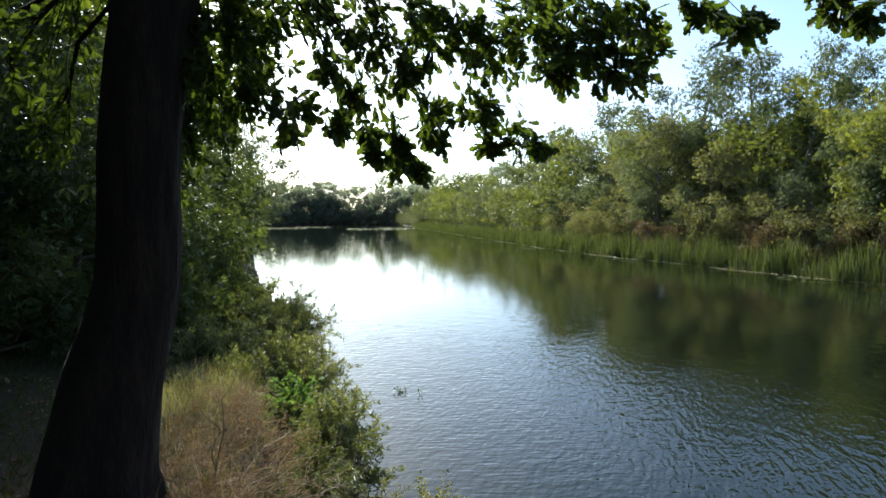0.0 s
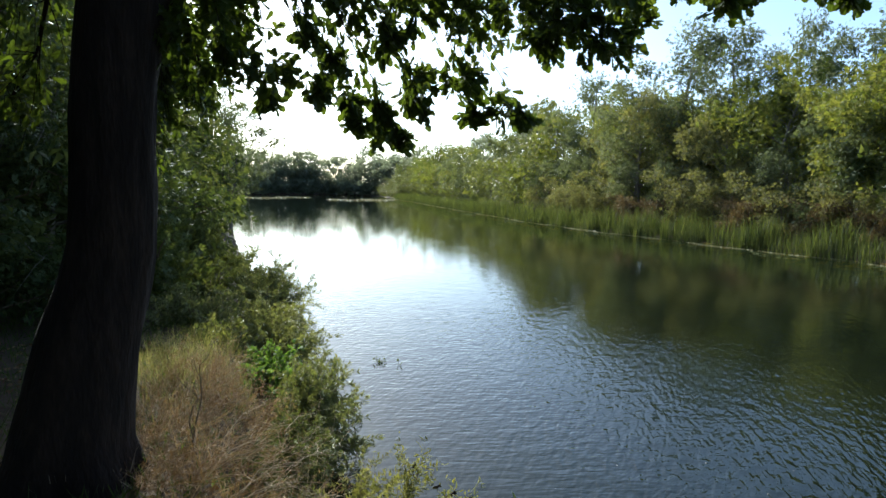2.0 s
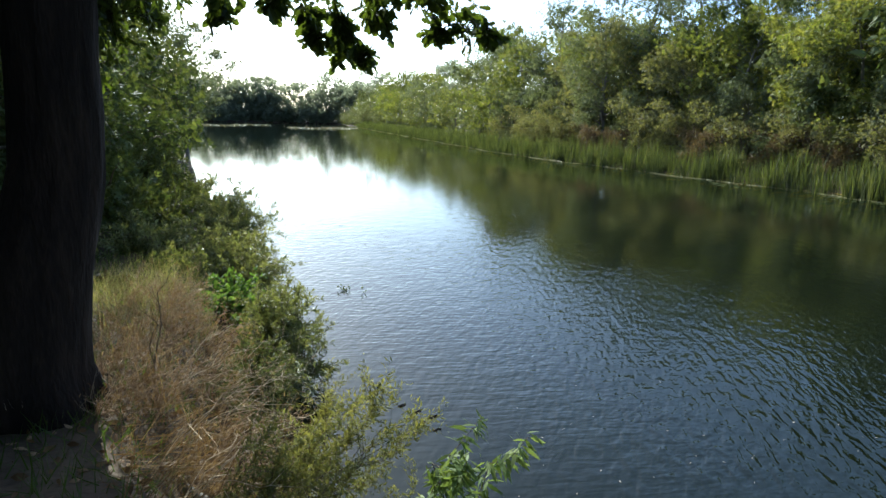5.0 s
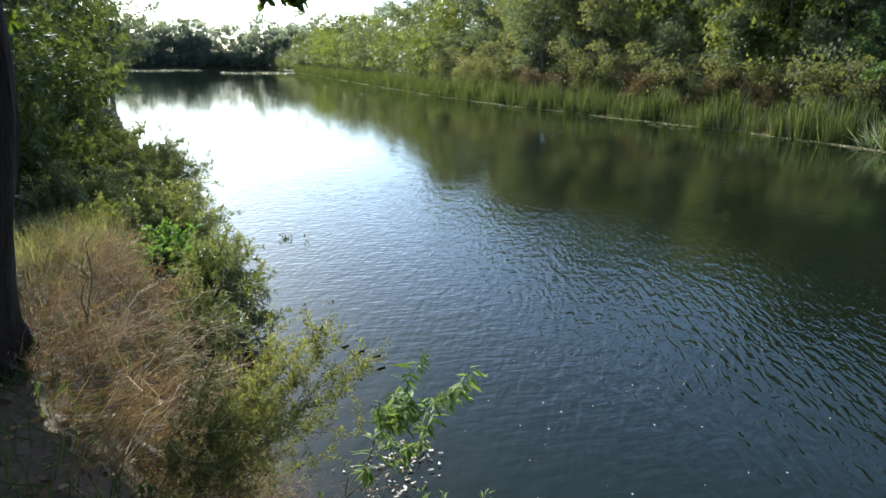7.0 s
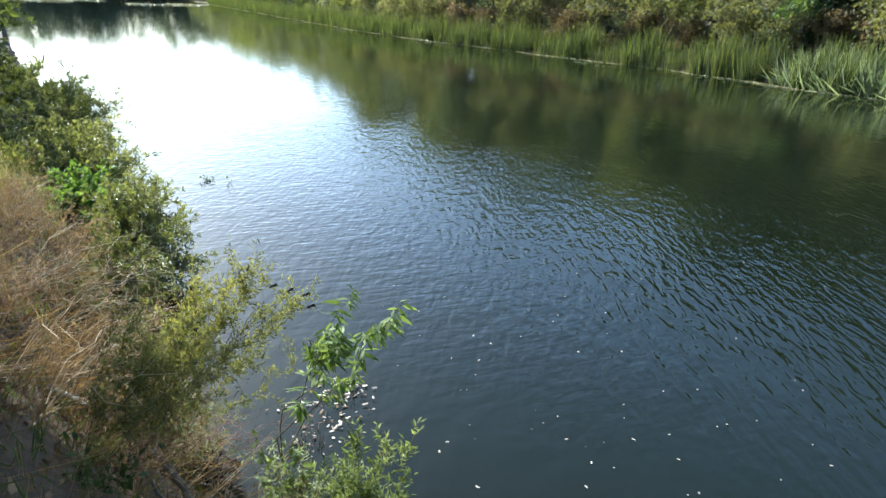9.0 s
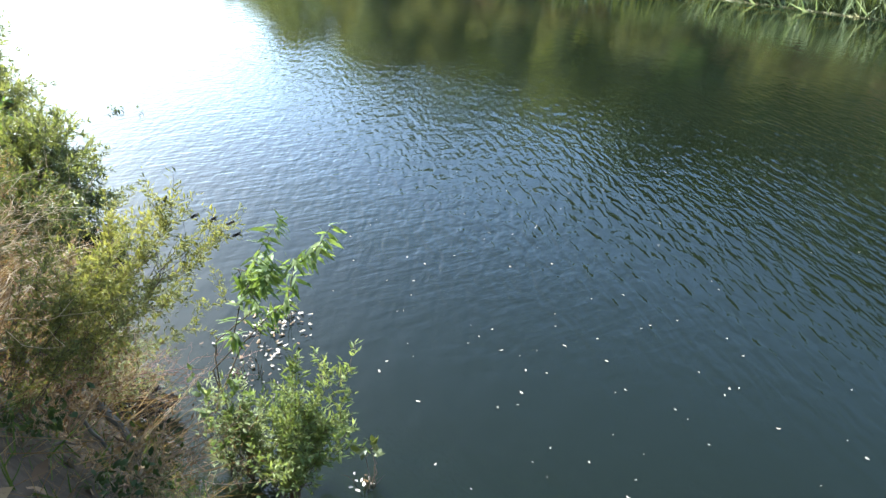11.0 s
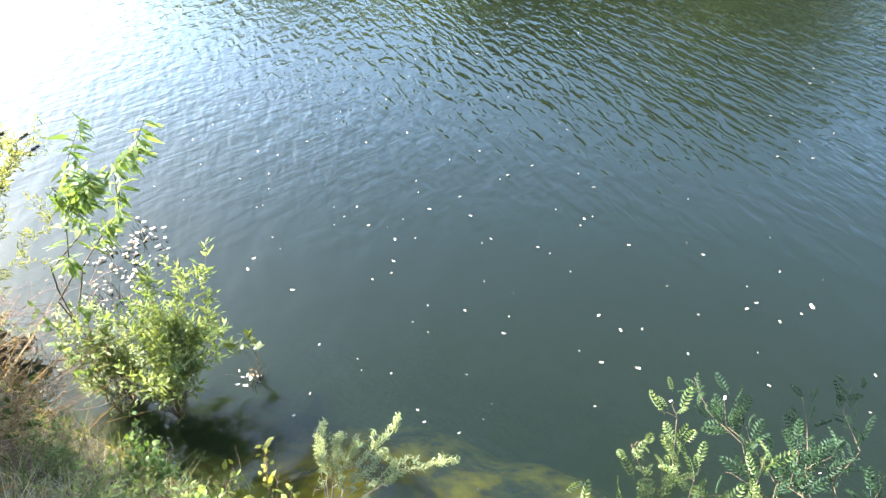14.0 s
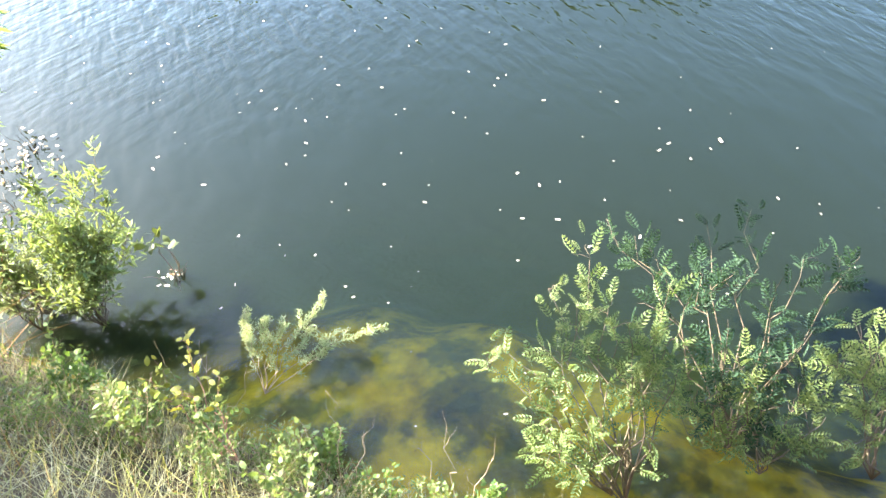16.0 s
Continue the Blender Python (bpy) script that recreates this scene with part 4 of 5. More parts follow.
shrub("willow_bush", 123, (-3.7, 10.7, 1.0), dome(23, -3.7, 10.7, 0.95, 0.75, 1.0, 0.55, 40), SLIM, 0.085, 80, Y, "low willow scrub on the bank top", side=0.35, n_side=7, start=0.1)
shrub("willow_bush", 124, (-3.0, 9.6, 0.9), dome(24, -2.95, 9.6, 0.75, 0.5, 0.7, 0.5, 34), SLIM, 0.07, 90, (M_WILLOW, M_TWIG), "low willow scrub on the bank top", side=0.3, n_side=7, start=0.1)
shrub("willow_bush", 116, (-5.9, 17.2, 0.8), dome(16, -5.8, 17.2, 1.0, 1.1, 1.8, 1.1, 44), SLIM, 0.14, 60, (M_SALLOW, M_TWIG), "leafy green willow scrub under the trees", side=0.5, n_side=7, start=0.1)
shrub("willow_bush", 105, (-5.0, 17.5, 0.6), dome(5, -5.2, 17.5, 0.5, 1.1, 2.0, 1.0, 50), SLIM, 0.15, 65, W, "tall willow bush at the water's edge", side=0.5, n_side=7, start=0.1)
shrub("willow_bush", 106, (-8.0, 24, 0.6), dome(6, -8.2, 24, 0.6, 1.3, 2.6, 1.5, 50), SLIM, 0.19, 50, W, "large willow bush at the water's edge", side=0.6, n_side=7, start=0.1)
shrub("false_indigo_bush", 107, (-1.02, 3.72, 0.7), [(-0.29, 3.78, 1.72), (-0.08, 3.6, 1.66), (-0.19, 3.83, 1.5), (-0.45, 3.67, 1.7), (-0.58, 3.73, 1.6), (-0.66, 3.6, 1.5), (-0.43, 3.78, 1.3), (-0.24, 3.84, 1.3), (-0.78, 3.56, 1.55),
      (-0.57, 3.79, 1.7), (-0.46, 3.8, 1.73), (-0.35, 3.82, 1.73), (-0.24, 3.8, 1.71), (-0.12, 3.79, 1.62), (-0.06, 3.9, 1.5), (-0.26, 3.92, 1.2), (-0.33, 3.84, 1.57), (-0.54, 3.96, 1.4), (-0.35, 4.11, 1.6), (-0.6, 4.1, 1.6), (-0.08, 4.14, 0.95)],
      SLIM, 0.034, 150, (M_FEATHER, M_TWIG), "feathery yellow-green bush on the bank slope", side=0.24, n_side=9, stem_r=0.0035, start=0.45)
shrub("false_indigo_bush", 125, (-1.2, 3.5, 0.75), [(-0.85, 3.85, 1.6), (-0.78, 3.67, 1.5), (-0.62, 3.68, 1.6), (-0.83, 3.61, 1.3), (-0.6, 3.54, 1.4), (-0.51, 3.77, 1.6), (-0.42, 3.55, 1.48), (-0.89, 3.68, 1.4), (-0.95, 3.75, 1.55), (-0.7, 3.5, 1.2), (-0.9, 3.5, 1.2)],
      SLIM, 0.034, 130, (M_FEATHER, M_TWIG), "feathery yellow-green bush on the bank slope", side=0.24, n_side=8, stem_r=0.0035, start=0.45)
shrub("seed_spikes", 117, (-0.45, 3.7, 1.35), [(-0.18, 3.62, 1.76), (-0.1, 3.58, 1.74), (-0.02, 3.6, 1.70), (-0.3, 3.8, 1.80), (0.0, 3.55, 1.66)], SLIM, 0.008, 700, (M_POD, M_TWIG), "thin stems with dark brown seed spikes", "seed head", 0.002, start=0.93, jitter=0.002)
shrub("willow_sprig", 108, (-0.2, 3.98, 0.4), [(0.15, 3.47, 1.72), (0.4, 3.4, 1.71), (0.13, 3.52, 1.5)], LANCE, 0.092, 100, (M_SPRIG, M_TWIG), "slender willow shoots with long narrow fresh leaves", side=0.0, n_side=0, stem_r=0.005, gap=1.0, start=0.36)
shrub("loosestrife_bush", 109, (0.05, 3.3, 0.0), [(0.46, 3.42, 0.78), (0.35, 3.5, 0.78), (0.42, 3.34, 0.7), (0.2, 3.54, 0.75), (0.3, 3.48, 0.74), (0.16, 3.58, 0.68), (0.04, 3.58, 0.5), (0.2, 3.41, 0.6), (-0.17, 3.68, 0.45), (0.19, 3.36, 0.4), (0.33, 3.3, 0.5)]
      + dome(9, 0.2, 3.42, 0.3, 0.32, 0.24, 0.4, 20), SLIM, 0.052, 90, (M_SAGE, M_TWIG), "sunlit leafy bush standing in the shallow water", side=0.17, n_side=6, stem_r=0.0035, start=0.45)
shrub("loosestrife_bush", 120, (-0.12, 3.62, 0.0), [(-0.28, 3.99, 0.5), (-0.17, 3.72, 0.42), (-0.02, 3.66, 0.52), (-0.3, 3.8, 0.45), (-0.1, 3.9, 0.55), (-0.22, 3.9, 0.3)]
      + dome(19, -0.12, 3.74, 0.16, 0.24, 0.22, 0.34, 14), SLIM, 0.046, 70, (M_WOOL, M_TWIG), "pale twiggy leafy bush standing in the shallow water", side=0.16, n_side=6, stem_r=0.0035, start=0.45)
shrub("yellowed_herb", 118, (-0.2, 3.5, 0.05), [(-0.16, 3.85, 0.62), (-0.35, 3.95, 0.55), (-0.05, 3.75, 0.6), (-0.28, 3.7, 0.55)], OVAL, 0.055, 34, (M_SAGE, M_TWIG), "pale broad-leaved herb in the shallow water", "herb", 0.004, 0.15, 3)
shrub("fleabane", 110, (0.36, 2.15, 0.2), [(0.9, 2.32, 0.29), (0.97, 1.97, 0.26), (0.6, 2.37, 0.38), (0.55, 2.46, 0.38), (0.63, 2.3, 0.37), (0.49, 2.44, 0.38), (0.72, 2.2, 0.29), (0.8, 2.12, 0.24)], SLIM, 0.019, 800, (M_WOOL, M_STALK), "pale woolly fleabane leaning over the water", "herb", 0.0025, 0.07, 4, 0.5, start=0.4, jitter=0.008)
shrub("red_stemmed_herb", 119, (0.07, 1.79, 0.5), [(0.22, 2.33, 0.62), (0.08, 2.28, 0.62), (-0.01, 2.33, 0.62), (0.21, 2.13, 0.62)], OVAL, 0.04, 32, (M_YELLOWED, M_RED), "yellowing herb with red stems on the bank", "herb", 0.003, 0.08, 3, start=0.5)
# sunlit front and dim back of the indigo are set by leaf colour
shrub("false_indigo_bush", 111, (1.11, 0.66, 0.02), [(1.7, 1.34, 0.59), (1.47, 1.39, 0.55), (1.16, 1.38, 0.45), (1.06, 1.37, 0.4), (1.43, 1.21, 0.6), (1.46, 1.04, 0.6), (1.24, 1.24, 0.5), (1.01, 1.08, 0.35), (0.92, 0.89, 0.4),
      (1.75, 0.96, 0.65), (1.53, 0.83, 0.6), (1.42, 0.92, 0.6), (1.45, 0.74, 0.6)], PINNATE, 0.105, 17, (M_INDIGO_LIT, M_TWIG), "sunlit false indigo bush with feathered leaves", side=0.14, n_side=4, gap=-0.45, jitter=0.02, stem_r=0.005, start=0.55)
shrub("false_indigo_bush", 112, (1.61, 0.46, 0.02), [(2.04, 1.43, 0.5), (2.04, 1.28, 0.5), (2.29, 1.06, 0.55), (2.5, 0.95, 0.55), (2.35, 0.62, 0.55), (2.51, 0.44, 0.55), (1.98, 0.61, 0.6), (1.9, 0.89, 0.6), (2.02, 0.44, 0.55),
      (1.65, 0.66, 0.6), (1.64, 0.38, 0.5), (1.42, 0.63, 0.5)], PINNATE, 0.11, 18, (M_INDIGO_SHADE, M_TWIG), "shaded green false indigo bush at the water's edge", side=0.18, n_side=4, gap=-0.45, jitter=0.02, stem_r=0.005, start=0.5)
shrub("false_indigo_bush", 121, (1.1, 0.72, 0.02), [(1.06, 1.06, 0.36), (0.97, 0.9, 0.3), (1.02, 1.0, 0.26), (0.93, 1.02, 0.34), (1.1, 0.95, 0.4), (1.5, 0.9, 0.6), (1.42, 0.84, 0.55)], PINNATE, 0.09, 20, (M_SAGE, M_TWIG), "false indigo shoots with a pale sunlit leaf colour", side=0.12, n_side=4, gap=-0.3, jitter=0.02, stem_r=0.004, start=0.6)
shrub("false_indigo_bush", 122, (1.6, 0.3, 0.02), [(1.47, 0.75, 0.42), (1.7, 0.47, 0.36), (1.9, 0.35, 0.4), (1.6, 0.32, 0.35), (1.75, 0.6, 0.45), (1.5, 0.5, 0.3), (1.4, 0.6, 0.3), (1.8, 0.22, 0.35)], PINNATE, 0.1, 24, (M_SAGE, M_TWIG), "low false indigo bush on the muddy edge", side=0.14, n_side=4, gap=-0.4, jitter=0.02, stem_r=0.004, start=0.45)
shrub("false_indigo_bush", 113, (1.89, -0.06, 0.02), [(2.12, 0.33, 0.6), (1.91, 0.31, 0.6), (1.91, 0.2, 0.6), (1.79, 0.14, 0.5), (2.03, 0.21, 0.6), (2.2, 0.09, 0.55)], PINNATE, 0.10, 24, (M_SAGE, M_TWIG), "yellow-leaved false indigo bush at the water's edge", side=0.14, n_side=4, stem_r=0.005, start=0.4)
# leafy weeds on the lit edge of the bank
for n_w, (wx0, wy0, wr, wh, wm) in enumerate(((-0.09, 2.25, 0.14, 0.24, "s"), (0.05, 2.14, 0.14, 0.24, "s"), (0.18, 1.89, 0.14, 0.24, "s"), (0.32, 1.74, 0.1, 0.24, "f"), (0.12, 1.66, 0.13, 0.22, "s"), (-0.26, 2.25, 0.15, 0.22, "w"),
                                           (-0.42, 2.3, 0.16, 0.25, "w"), (0.34, 1.49, 0.12, 0.2, "w"), (-0.06, 1.79, 0.15, 0.2, "s"), (0.45, 1.24, 0.14, 0.22, "w"), (0.6, 0.99, 0.12, 0.2, "f"), (-0.5, 2.82, 0.15, 0.25, "w"), (-0.25, 2.75, 0.15, 0.25, "f"))):
    wz = float(height(np.array([wx0]), np.array([wy0]))[0])
    shrub("bank_weed", 400 + n_w, (wx0, wy0, wz - 0.02), dome(420 + n_w, wx0 + 0.04, wy0 + 0.04, wz + 0.05, wr, wr, wh, 11), OVAL if wm == "f" else SLIM, 0.032, 95, ({"s": M_SAGE, "w": M_SAGE, "f": M_SPRIG}[wm], M_STALK),
          "pale green leafy weed on the sunlit bank edge", "weed", 0.0022, 0.08, 4)

# ---- grass, reeds and floating plants ----


def field(name, rng, P, length, mat, label, lean=0.35, width=1.0, leaf=BLADE, category="grass", dirs=None):
    n = len(P)
    D = dirs if dirs is not None else unit(np.array([0, 0, 1.0]) + rng.normal(0, lean, (n, 3)))
    V, F = leaf
    T = (np.array(V) * np.array([width, 1, 1]), F)
    S = length * rng.uniform(0.5, 1.25, n)
    ob = new(name, mesh_of(name, [scatter(T, P, D, rng.normal(0, 1, (n, 3)), S)], [mat]))
    return tagged(ob, label, category, kind="stuff")


def on_ground(x, y, lift=0.0):
    return np.stack([x, y, height(x, y) + lift], -1)


rng = np.random.default_rng(9)
# bank top, near the camera and round the oak
x, y = rng.uniform(-10, 0.6, 60000), rng.uniform(-0.5, 13, 60000)
k = ~in_river(x, y)
g = on_ground(x[k], y[k])
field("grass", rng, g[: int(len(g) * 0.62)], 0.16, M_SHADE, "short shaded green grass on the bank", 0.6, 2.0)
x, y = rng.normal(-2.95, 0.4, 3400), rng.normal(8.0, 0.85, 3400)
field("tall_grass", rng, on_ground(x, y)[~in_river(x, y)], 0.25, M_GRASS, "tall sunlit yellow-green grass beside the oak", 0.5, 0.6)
x, y = rng.uniform(-2.6, 0.6, 60000), rng.uniform(1.2, 7.0, 60000)
d = seg_dist(x, y, NEAR_BANK)
k = (~in_river(x, y)) & (d < 1.6)
pick = rng.random(60000)
field("dry_grass", rng, on_ground(x, y)[k & (pick < 0.10) & (x > -2.2 + (5.0 - y) * 0.42)], 0.24, M_DRY, "dry brown grass on the bank slope", 0.9, 0.45, category="dry grass")
field("bank_grass", rng, on_ground(x, y)[k & (pick > 0.7) & (y < 3.6) & (x > -0.65)], 0.2, M_GRASS, "yellow-green grass on the bank slope", 0.8, 0.55)
x, y = rng.normal(-2.45, 0.42, 2200), rng.uniform(4.7, 8.3, 2200)
field("straw_grass", rng, on_ground(x, y)[~in_river(x, y)], 0.26, M_STEM, "bleached standing grass between the oak and the bushes", 0.7, 0.5, category="dry grass")
# dead herb stalks, and straw lying over towards the water
for n_h, (hx, hy, hh, hr) in enumerate(((-1.5, 4.5, 0.35, 0.4), (-1.35, 4.7, 0.4, 0.45), (-1.1, 4.1, 0.45, 0.4), (-1.5, 5.4, 0.35, 0.45), (-1.9, 5.2, 0.35, 0.4), (-1.3, 5.9, 0.4, 0.4), (-0.95, 3.6, 0.45, 0.35), (-1.15, 3.7, 0.35, 0.35), (-0.7, 3.1, 0.3, 0.3), (-1.8, 6.1, 0.4, 0.4), (-2.35, 6.9, 0.4, 0.4), (-2.2, 6.3, 0.35, 0.4), (-2.0, 7.1, 0.4, 0.4), (-2.5, 7.6, 0.35, 0.4), (-2.45, 5.7, 0.35, 0.4), (-2.75, 6.4, 0.35, 0.4), (-2.9, 7.1, 0.4, 0.4), (-2.2, 4.9, 0.3, 0.35))):
    hz = float(height(np.array([hx]), np.array([hy]))[0])
    shrub("dead_herb", 200 + n_h, (hx, hy, hz - 0.02), dome(300 + n_h, hx + 0.25, hy, hz, hr, hr, hh, 16), SLIM, 0.03, 30, (M_DRY, M_STALK), "dry reddish-brown dead herb with tangled stalks", "dead plant", 0.0035, 0.3, 6)
# straw lies in swathes, each combed one way, with bare earth between
tuft = np.stack([rng.normal(-1.62, 0.5, 60), rng.uniform(2.7, 7.2, 60)], -1)
pick = rng.integers(0, 60, 1700)
x, y = (tuft[pick] + rng.normal(0, 0.13, (1700, 2))).T
lay = unit(np.array([0.8, 0.1, 0.3]) + rng.normal(0, 0.45, (60, 3)))
dirs = unit(lay[pick] + rng.normal(0, 0.22, (1700, 3)))
dirs[:, 2] = np.maximum(dirs[:, 2], -0.1)
k = (~in_river(x, y)) & (x > -2.15 + (5.0 - y) * 0.42)
field("straw", rng, on_ground(x, y, 0.03)[k], 0.55, M_DRY, "tan straw lying tangled towards the water", width=0.34, category="dry grass", dirs=dirs[k])
# curled dead leaves on the bare earth round the oak
x, y = rng.uniform(-7, -0.6, 5200), rng.uniform(2.4, 9, 5200)
k = (~in_river(x, y)) & ((x > -2.15 + (5.0 - y) * 0.42) | (rng.random(5200) < 0.55))
dd = rng.normal(0, 1, (int(k.sum()), 3)); dd[:, 2] *= 0.3
field("leaf_litter", rng, on_ground(x, y, 0.015)[k], 0.075, M_FALLEN, "brown fallen oak leaves on the bank", leaf=OVAL, category="dead leaves", dirs=unit(dd))
x, y = rng.uniform(-1.0, 0.95, 13000), rng.uniform(0.6, 3.1, 13000)
k = (~in_river(x, y)) & (seg_dist(x, y, NEAR_BANK) < 0.75) & ((x > -0.6) | (y < 2.4))
dirs = unit(np.array([0.4, 0.3, 0.5]) + rng.normal(0, 0.6, (13000, 3)))
field("edge_straw", rng, on_ground(x, y, 0.01)[k], 0.19, M_HAY, "pale tan grass on the sunlit bank edge", width=0.42, category="dry grass", dirs=dirs[k])

# reeds along the far bank
P = np.array(RIGHT, float)
seg = np.hypot(*np.diff(P, axis=0).T); s = np.concatenate(([0], np.cumsum(seg)))
n = 52000
u_in = float(np.interp(8.0, P[:4, 1], s[:4]))
u = u_in + (s[-1] - u_in) * rng.random(n) ** 1.7
x0, y0 = np.interp(u, s, P[:, 0]), np.interp(u, s, P[:, 1])
x1, y1 = np.interp(u + 0.5, s, P[:, 0]), np.interp(u + 0.5, s, P[:, 1])
nx, ny = y1 - y0, -(x1 - x0); kk = np.maximum(np.hypot(nx, ny), 1e-6)
b = -0.75 + 2.9 * rng.random(n) ** 1.3
xr, yr = x0 + nx / kk * b, y0 + ny / kk * b
tuft = 0.68 + 0.62 * (np.sin(u * 1.9) * np.sin(u * 0.73 + 1.0) + 0.4 * np.sin(u * 4.3))
keep = (rng.random(n) < tuft)
field("reeds", rng, on_ground(xr, yr, -0.1)[keep], 1.7 * np.clip(tuft[keep], 0.65, 1.1), M_REED, "green reeds in a belt along the far bank", 0.12, 1.0, category="reeds")
b2 = -0.7 + 3.4 * rng.random(n)
kp = (y0 < 23.5 + 1.5 * np.sin(u * 2.3)) & (rng.random(n) < 0.8)
field("pale_reeds", rng, on_ground(x0 + nx / kk * b2, y0 + ny / kk * b2, -0.1)[kp], 1.5, M_PALE, "pale grey-green common reeds on the far bank", 0.48, 2.0, category="reeds")
b = -0.10 + 0.2 * rng.random(n)
lump = np.sin(u * 0.83) + 0.7 * np.sin(u * 2.1 + 1) + 0.4 * np.sin(u * 5.3)
b = b * (0.35 + 0.2 * lump) - 0.25 * np.sin(u * 0.4) - 0.15 * np.sin(u * 1.1) - 0.75
k = rng.random(n) < np.clip(0.16 + 0.13 * lump, 0.03, 0.4)
mx, my = x0 + nx / kk * b, y0 + ny / kk * b
pts = np.stack([mx, my, 0.012 + 0.01 * rng.random(n)], -1)[k]
dd = rng.normal(0, 1, (len(pts), 3)); dd[:, 2] *= 0.06
field("floating_mat", rng, pts, 0.17, M_MAT, "pale strip of floating dead plants along the reeds", leaf=DIAMOND, category="floating plants", dirs=unit(dd))


# ---- small things on the water ----
def petal(mat):
    a = np.linspace(0, 2 * math.pi, 7, endpoint=False)
    r = 0.5 + 0.14 * np.sin(a * 2 + 0.6) + 0.08 * np.sin(a * 3)
    V = [(0, 0, 0.10)] + [(math.cos(t) * k, math.sin(t) * k * 0.75, 0.0 + 0.12 * math.cos(t) ** 2) for t, k in zip(a, r)]
    F = [(0, 1 + i, 1 + (i + 1) % 7) for i in range(7)]
    return mesh_of("floating_leaf", [(np.array(V), np.array(F), 0)], [mat])


petal_mesh, brown_petal_mesh = petal(M_LITTER), petal(M_FALLEN)
rng = np.random.default_rng(77)


def drift(x, y, k):
    """One small dead leaf afloat."""
    ob = new("floating_leaf", petal_mesh)
    ob.matrix_basis = pose(x, y, 0.003, 0, 0, rng.uniform(0, 360)) @ Matrix.Diagonal((k * rng.uniform(0.8, 1.6), k, k, 1))
    tagged(ob, "small pale dead leaf floating on the river", "leaf", "leaves floating on the water")


OFF_BUSH = [(1.65, 5.43), (1.42, 5.53), (1.76, 5.88), (1.87, 5.69), (2.21, 5.74), (2.62, 5.33), (3.03, 5.23), (1.25, 6.01), (0.91, 5.53), (0.79, 5.92), (1.33, 5.01), (1.24, 4.54), (1.01, 4.39), (0.92, 4.3), (1.22, 4.37), (1.96, 4.46), (1.81, 4.41), (1.89, 4.18),
            (2.07, 3.8), (1.94, 3.89), (1.78, 3.68), (2.47, 4.3), (2.69, 4.02), (2.58, 3.75), (2.39, 4.04), (3.32, 4.49), (3.49, 3.98), (1.55, 3.61), (1.69, 3.58), (1.06, 3.88), (0.94, 3.3), (0.7, 2.99), (0.55, 2.91), (1.06, 3.04), (1.15, 2.81), (1.51, 3.08), (1.68, 3.14), (1.53, 2.94)]
OFF_BANK = [(1.84, 2.94), (2.13, 3.08), (2.41, 3.42), (2.02, 2.71), (1.89, 2.62), (2.66, 2.76), (2.69, 3.11), (2.7, 3.0), (3.22, 3.13), (3.29, 3.11), (3.13, 3.09), (3.21, 2.69), (3.04, 2.23), (3.52, 2.27), (3.75, 1.82), (3.44, 1.88), (3.34, 1.75), (3.24, 1.76), (2.96, 1.93), (2.47, 2.16),
            (2.47, 2.34), (2.58, 2.08), (2.17, 2.06), (2.14, 2.21), (2.3, 1.89), (2.62, 1.77), (3.29, 1.56), (3.46, 1.51), (1.49, 2.51), (1.11, 2.49), (1.19, 2.22), (1.09, 2.4), (1.89, 1.87), (2.49, 1.44), (2.24, 1.62), (2.76, 1.33), (3.29, 0.98), (3.81, 1.09), (1.1, 1.31), (0.77, 1.59), (3.0, 0.88)]
for x, y in OFF_BUSH + OFF_BANK:
    drift(x, y, 0.011 + 0.014 * rng.random() ** 2)
drift(3.575, 1.5, 0.04)
n_leaf = 0
while n_leaf < 90:                       # specks between and beyond
    x, y = 0.9 + 6.5 * rng.random(), 0.4 + 7.5 * rng.random()
    if not in_river(np.array([x]), np.array([y]))[0] or seg_dist(np.array([x]), np.array([y]), NEAR_BANK)[0] < 0.6:
        continue
    drift(x, y, 0.007 + 0.008 * rng.random() ** 2 if x + y < 7 else 0.010 + 0.010 * rng.random())
    n_leaf += 1

# lily pads in patches before the reeds
rng = np.random.default_rng(31)
pad = ([(0, 0, 0.004)] + [(0.5 * math.cos(a), 0.5 + 0.5 * math.sin(a), 0.01) for a in np.linspace(-1.3, 4.4, 9)], [(0, i, i + 1) for i in range(1, 9)])
px_, py_ = [], []
for cx, cy, m in ((19.2, 34.5, 60), (21.4, 27.5, 50), (14.6, 48, 60), (17.2, 42, 40), (10.5, 66, 60), (22.6, 21, 40), (8.0, 84, 60)):
    px_.append(cx - 0.5 + rng.normal(0, 0.9, m) * 0.4 + rng.normal(0, 1, m) * 0.35); py_.append(cy + rng.normal(0, 1.6, m))
P = np.stack([np.concatenate(px_), np.concatenate(py_), np.full(sum(len(v) for v in px_), 0.006)], -1)
P = P[in_river(P[:, 0], P[:, 1])]
dd = rng.normal(0, 1, (len(P), 3)); dd[:, 2] = 0
ob = new("lily_pads", mesh_of("lily_pads", [scatter(pad, P, unit(dd), np.tile((0, 0, 1.0), (len(P), 1)), rng.uniform(0.10, 0.22, len(P)))], [M_REED]))
tagged(ob, "round green lily pads floating before the reeds", "water lily", kind="stuff")

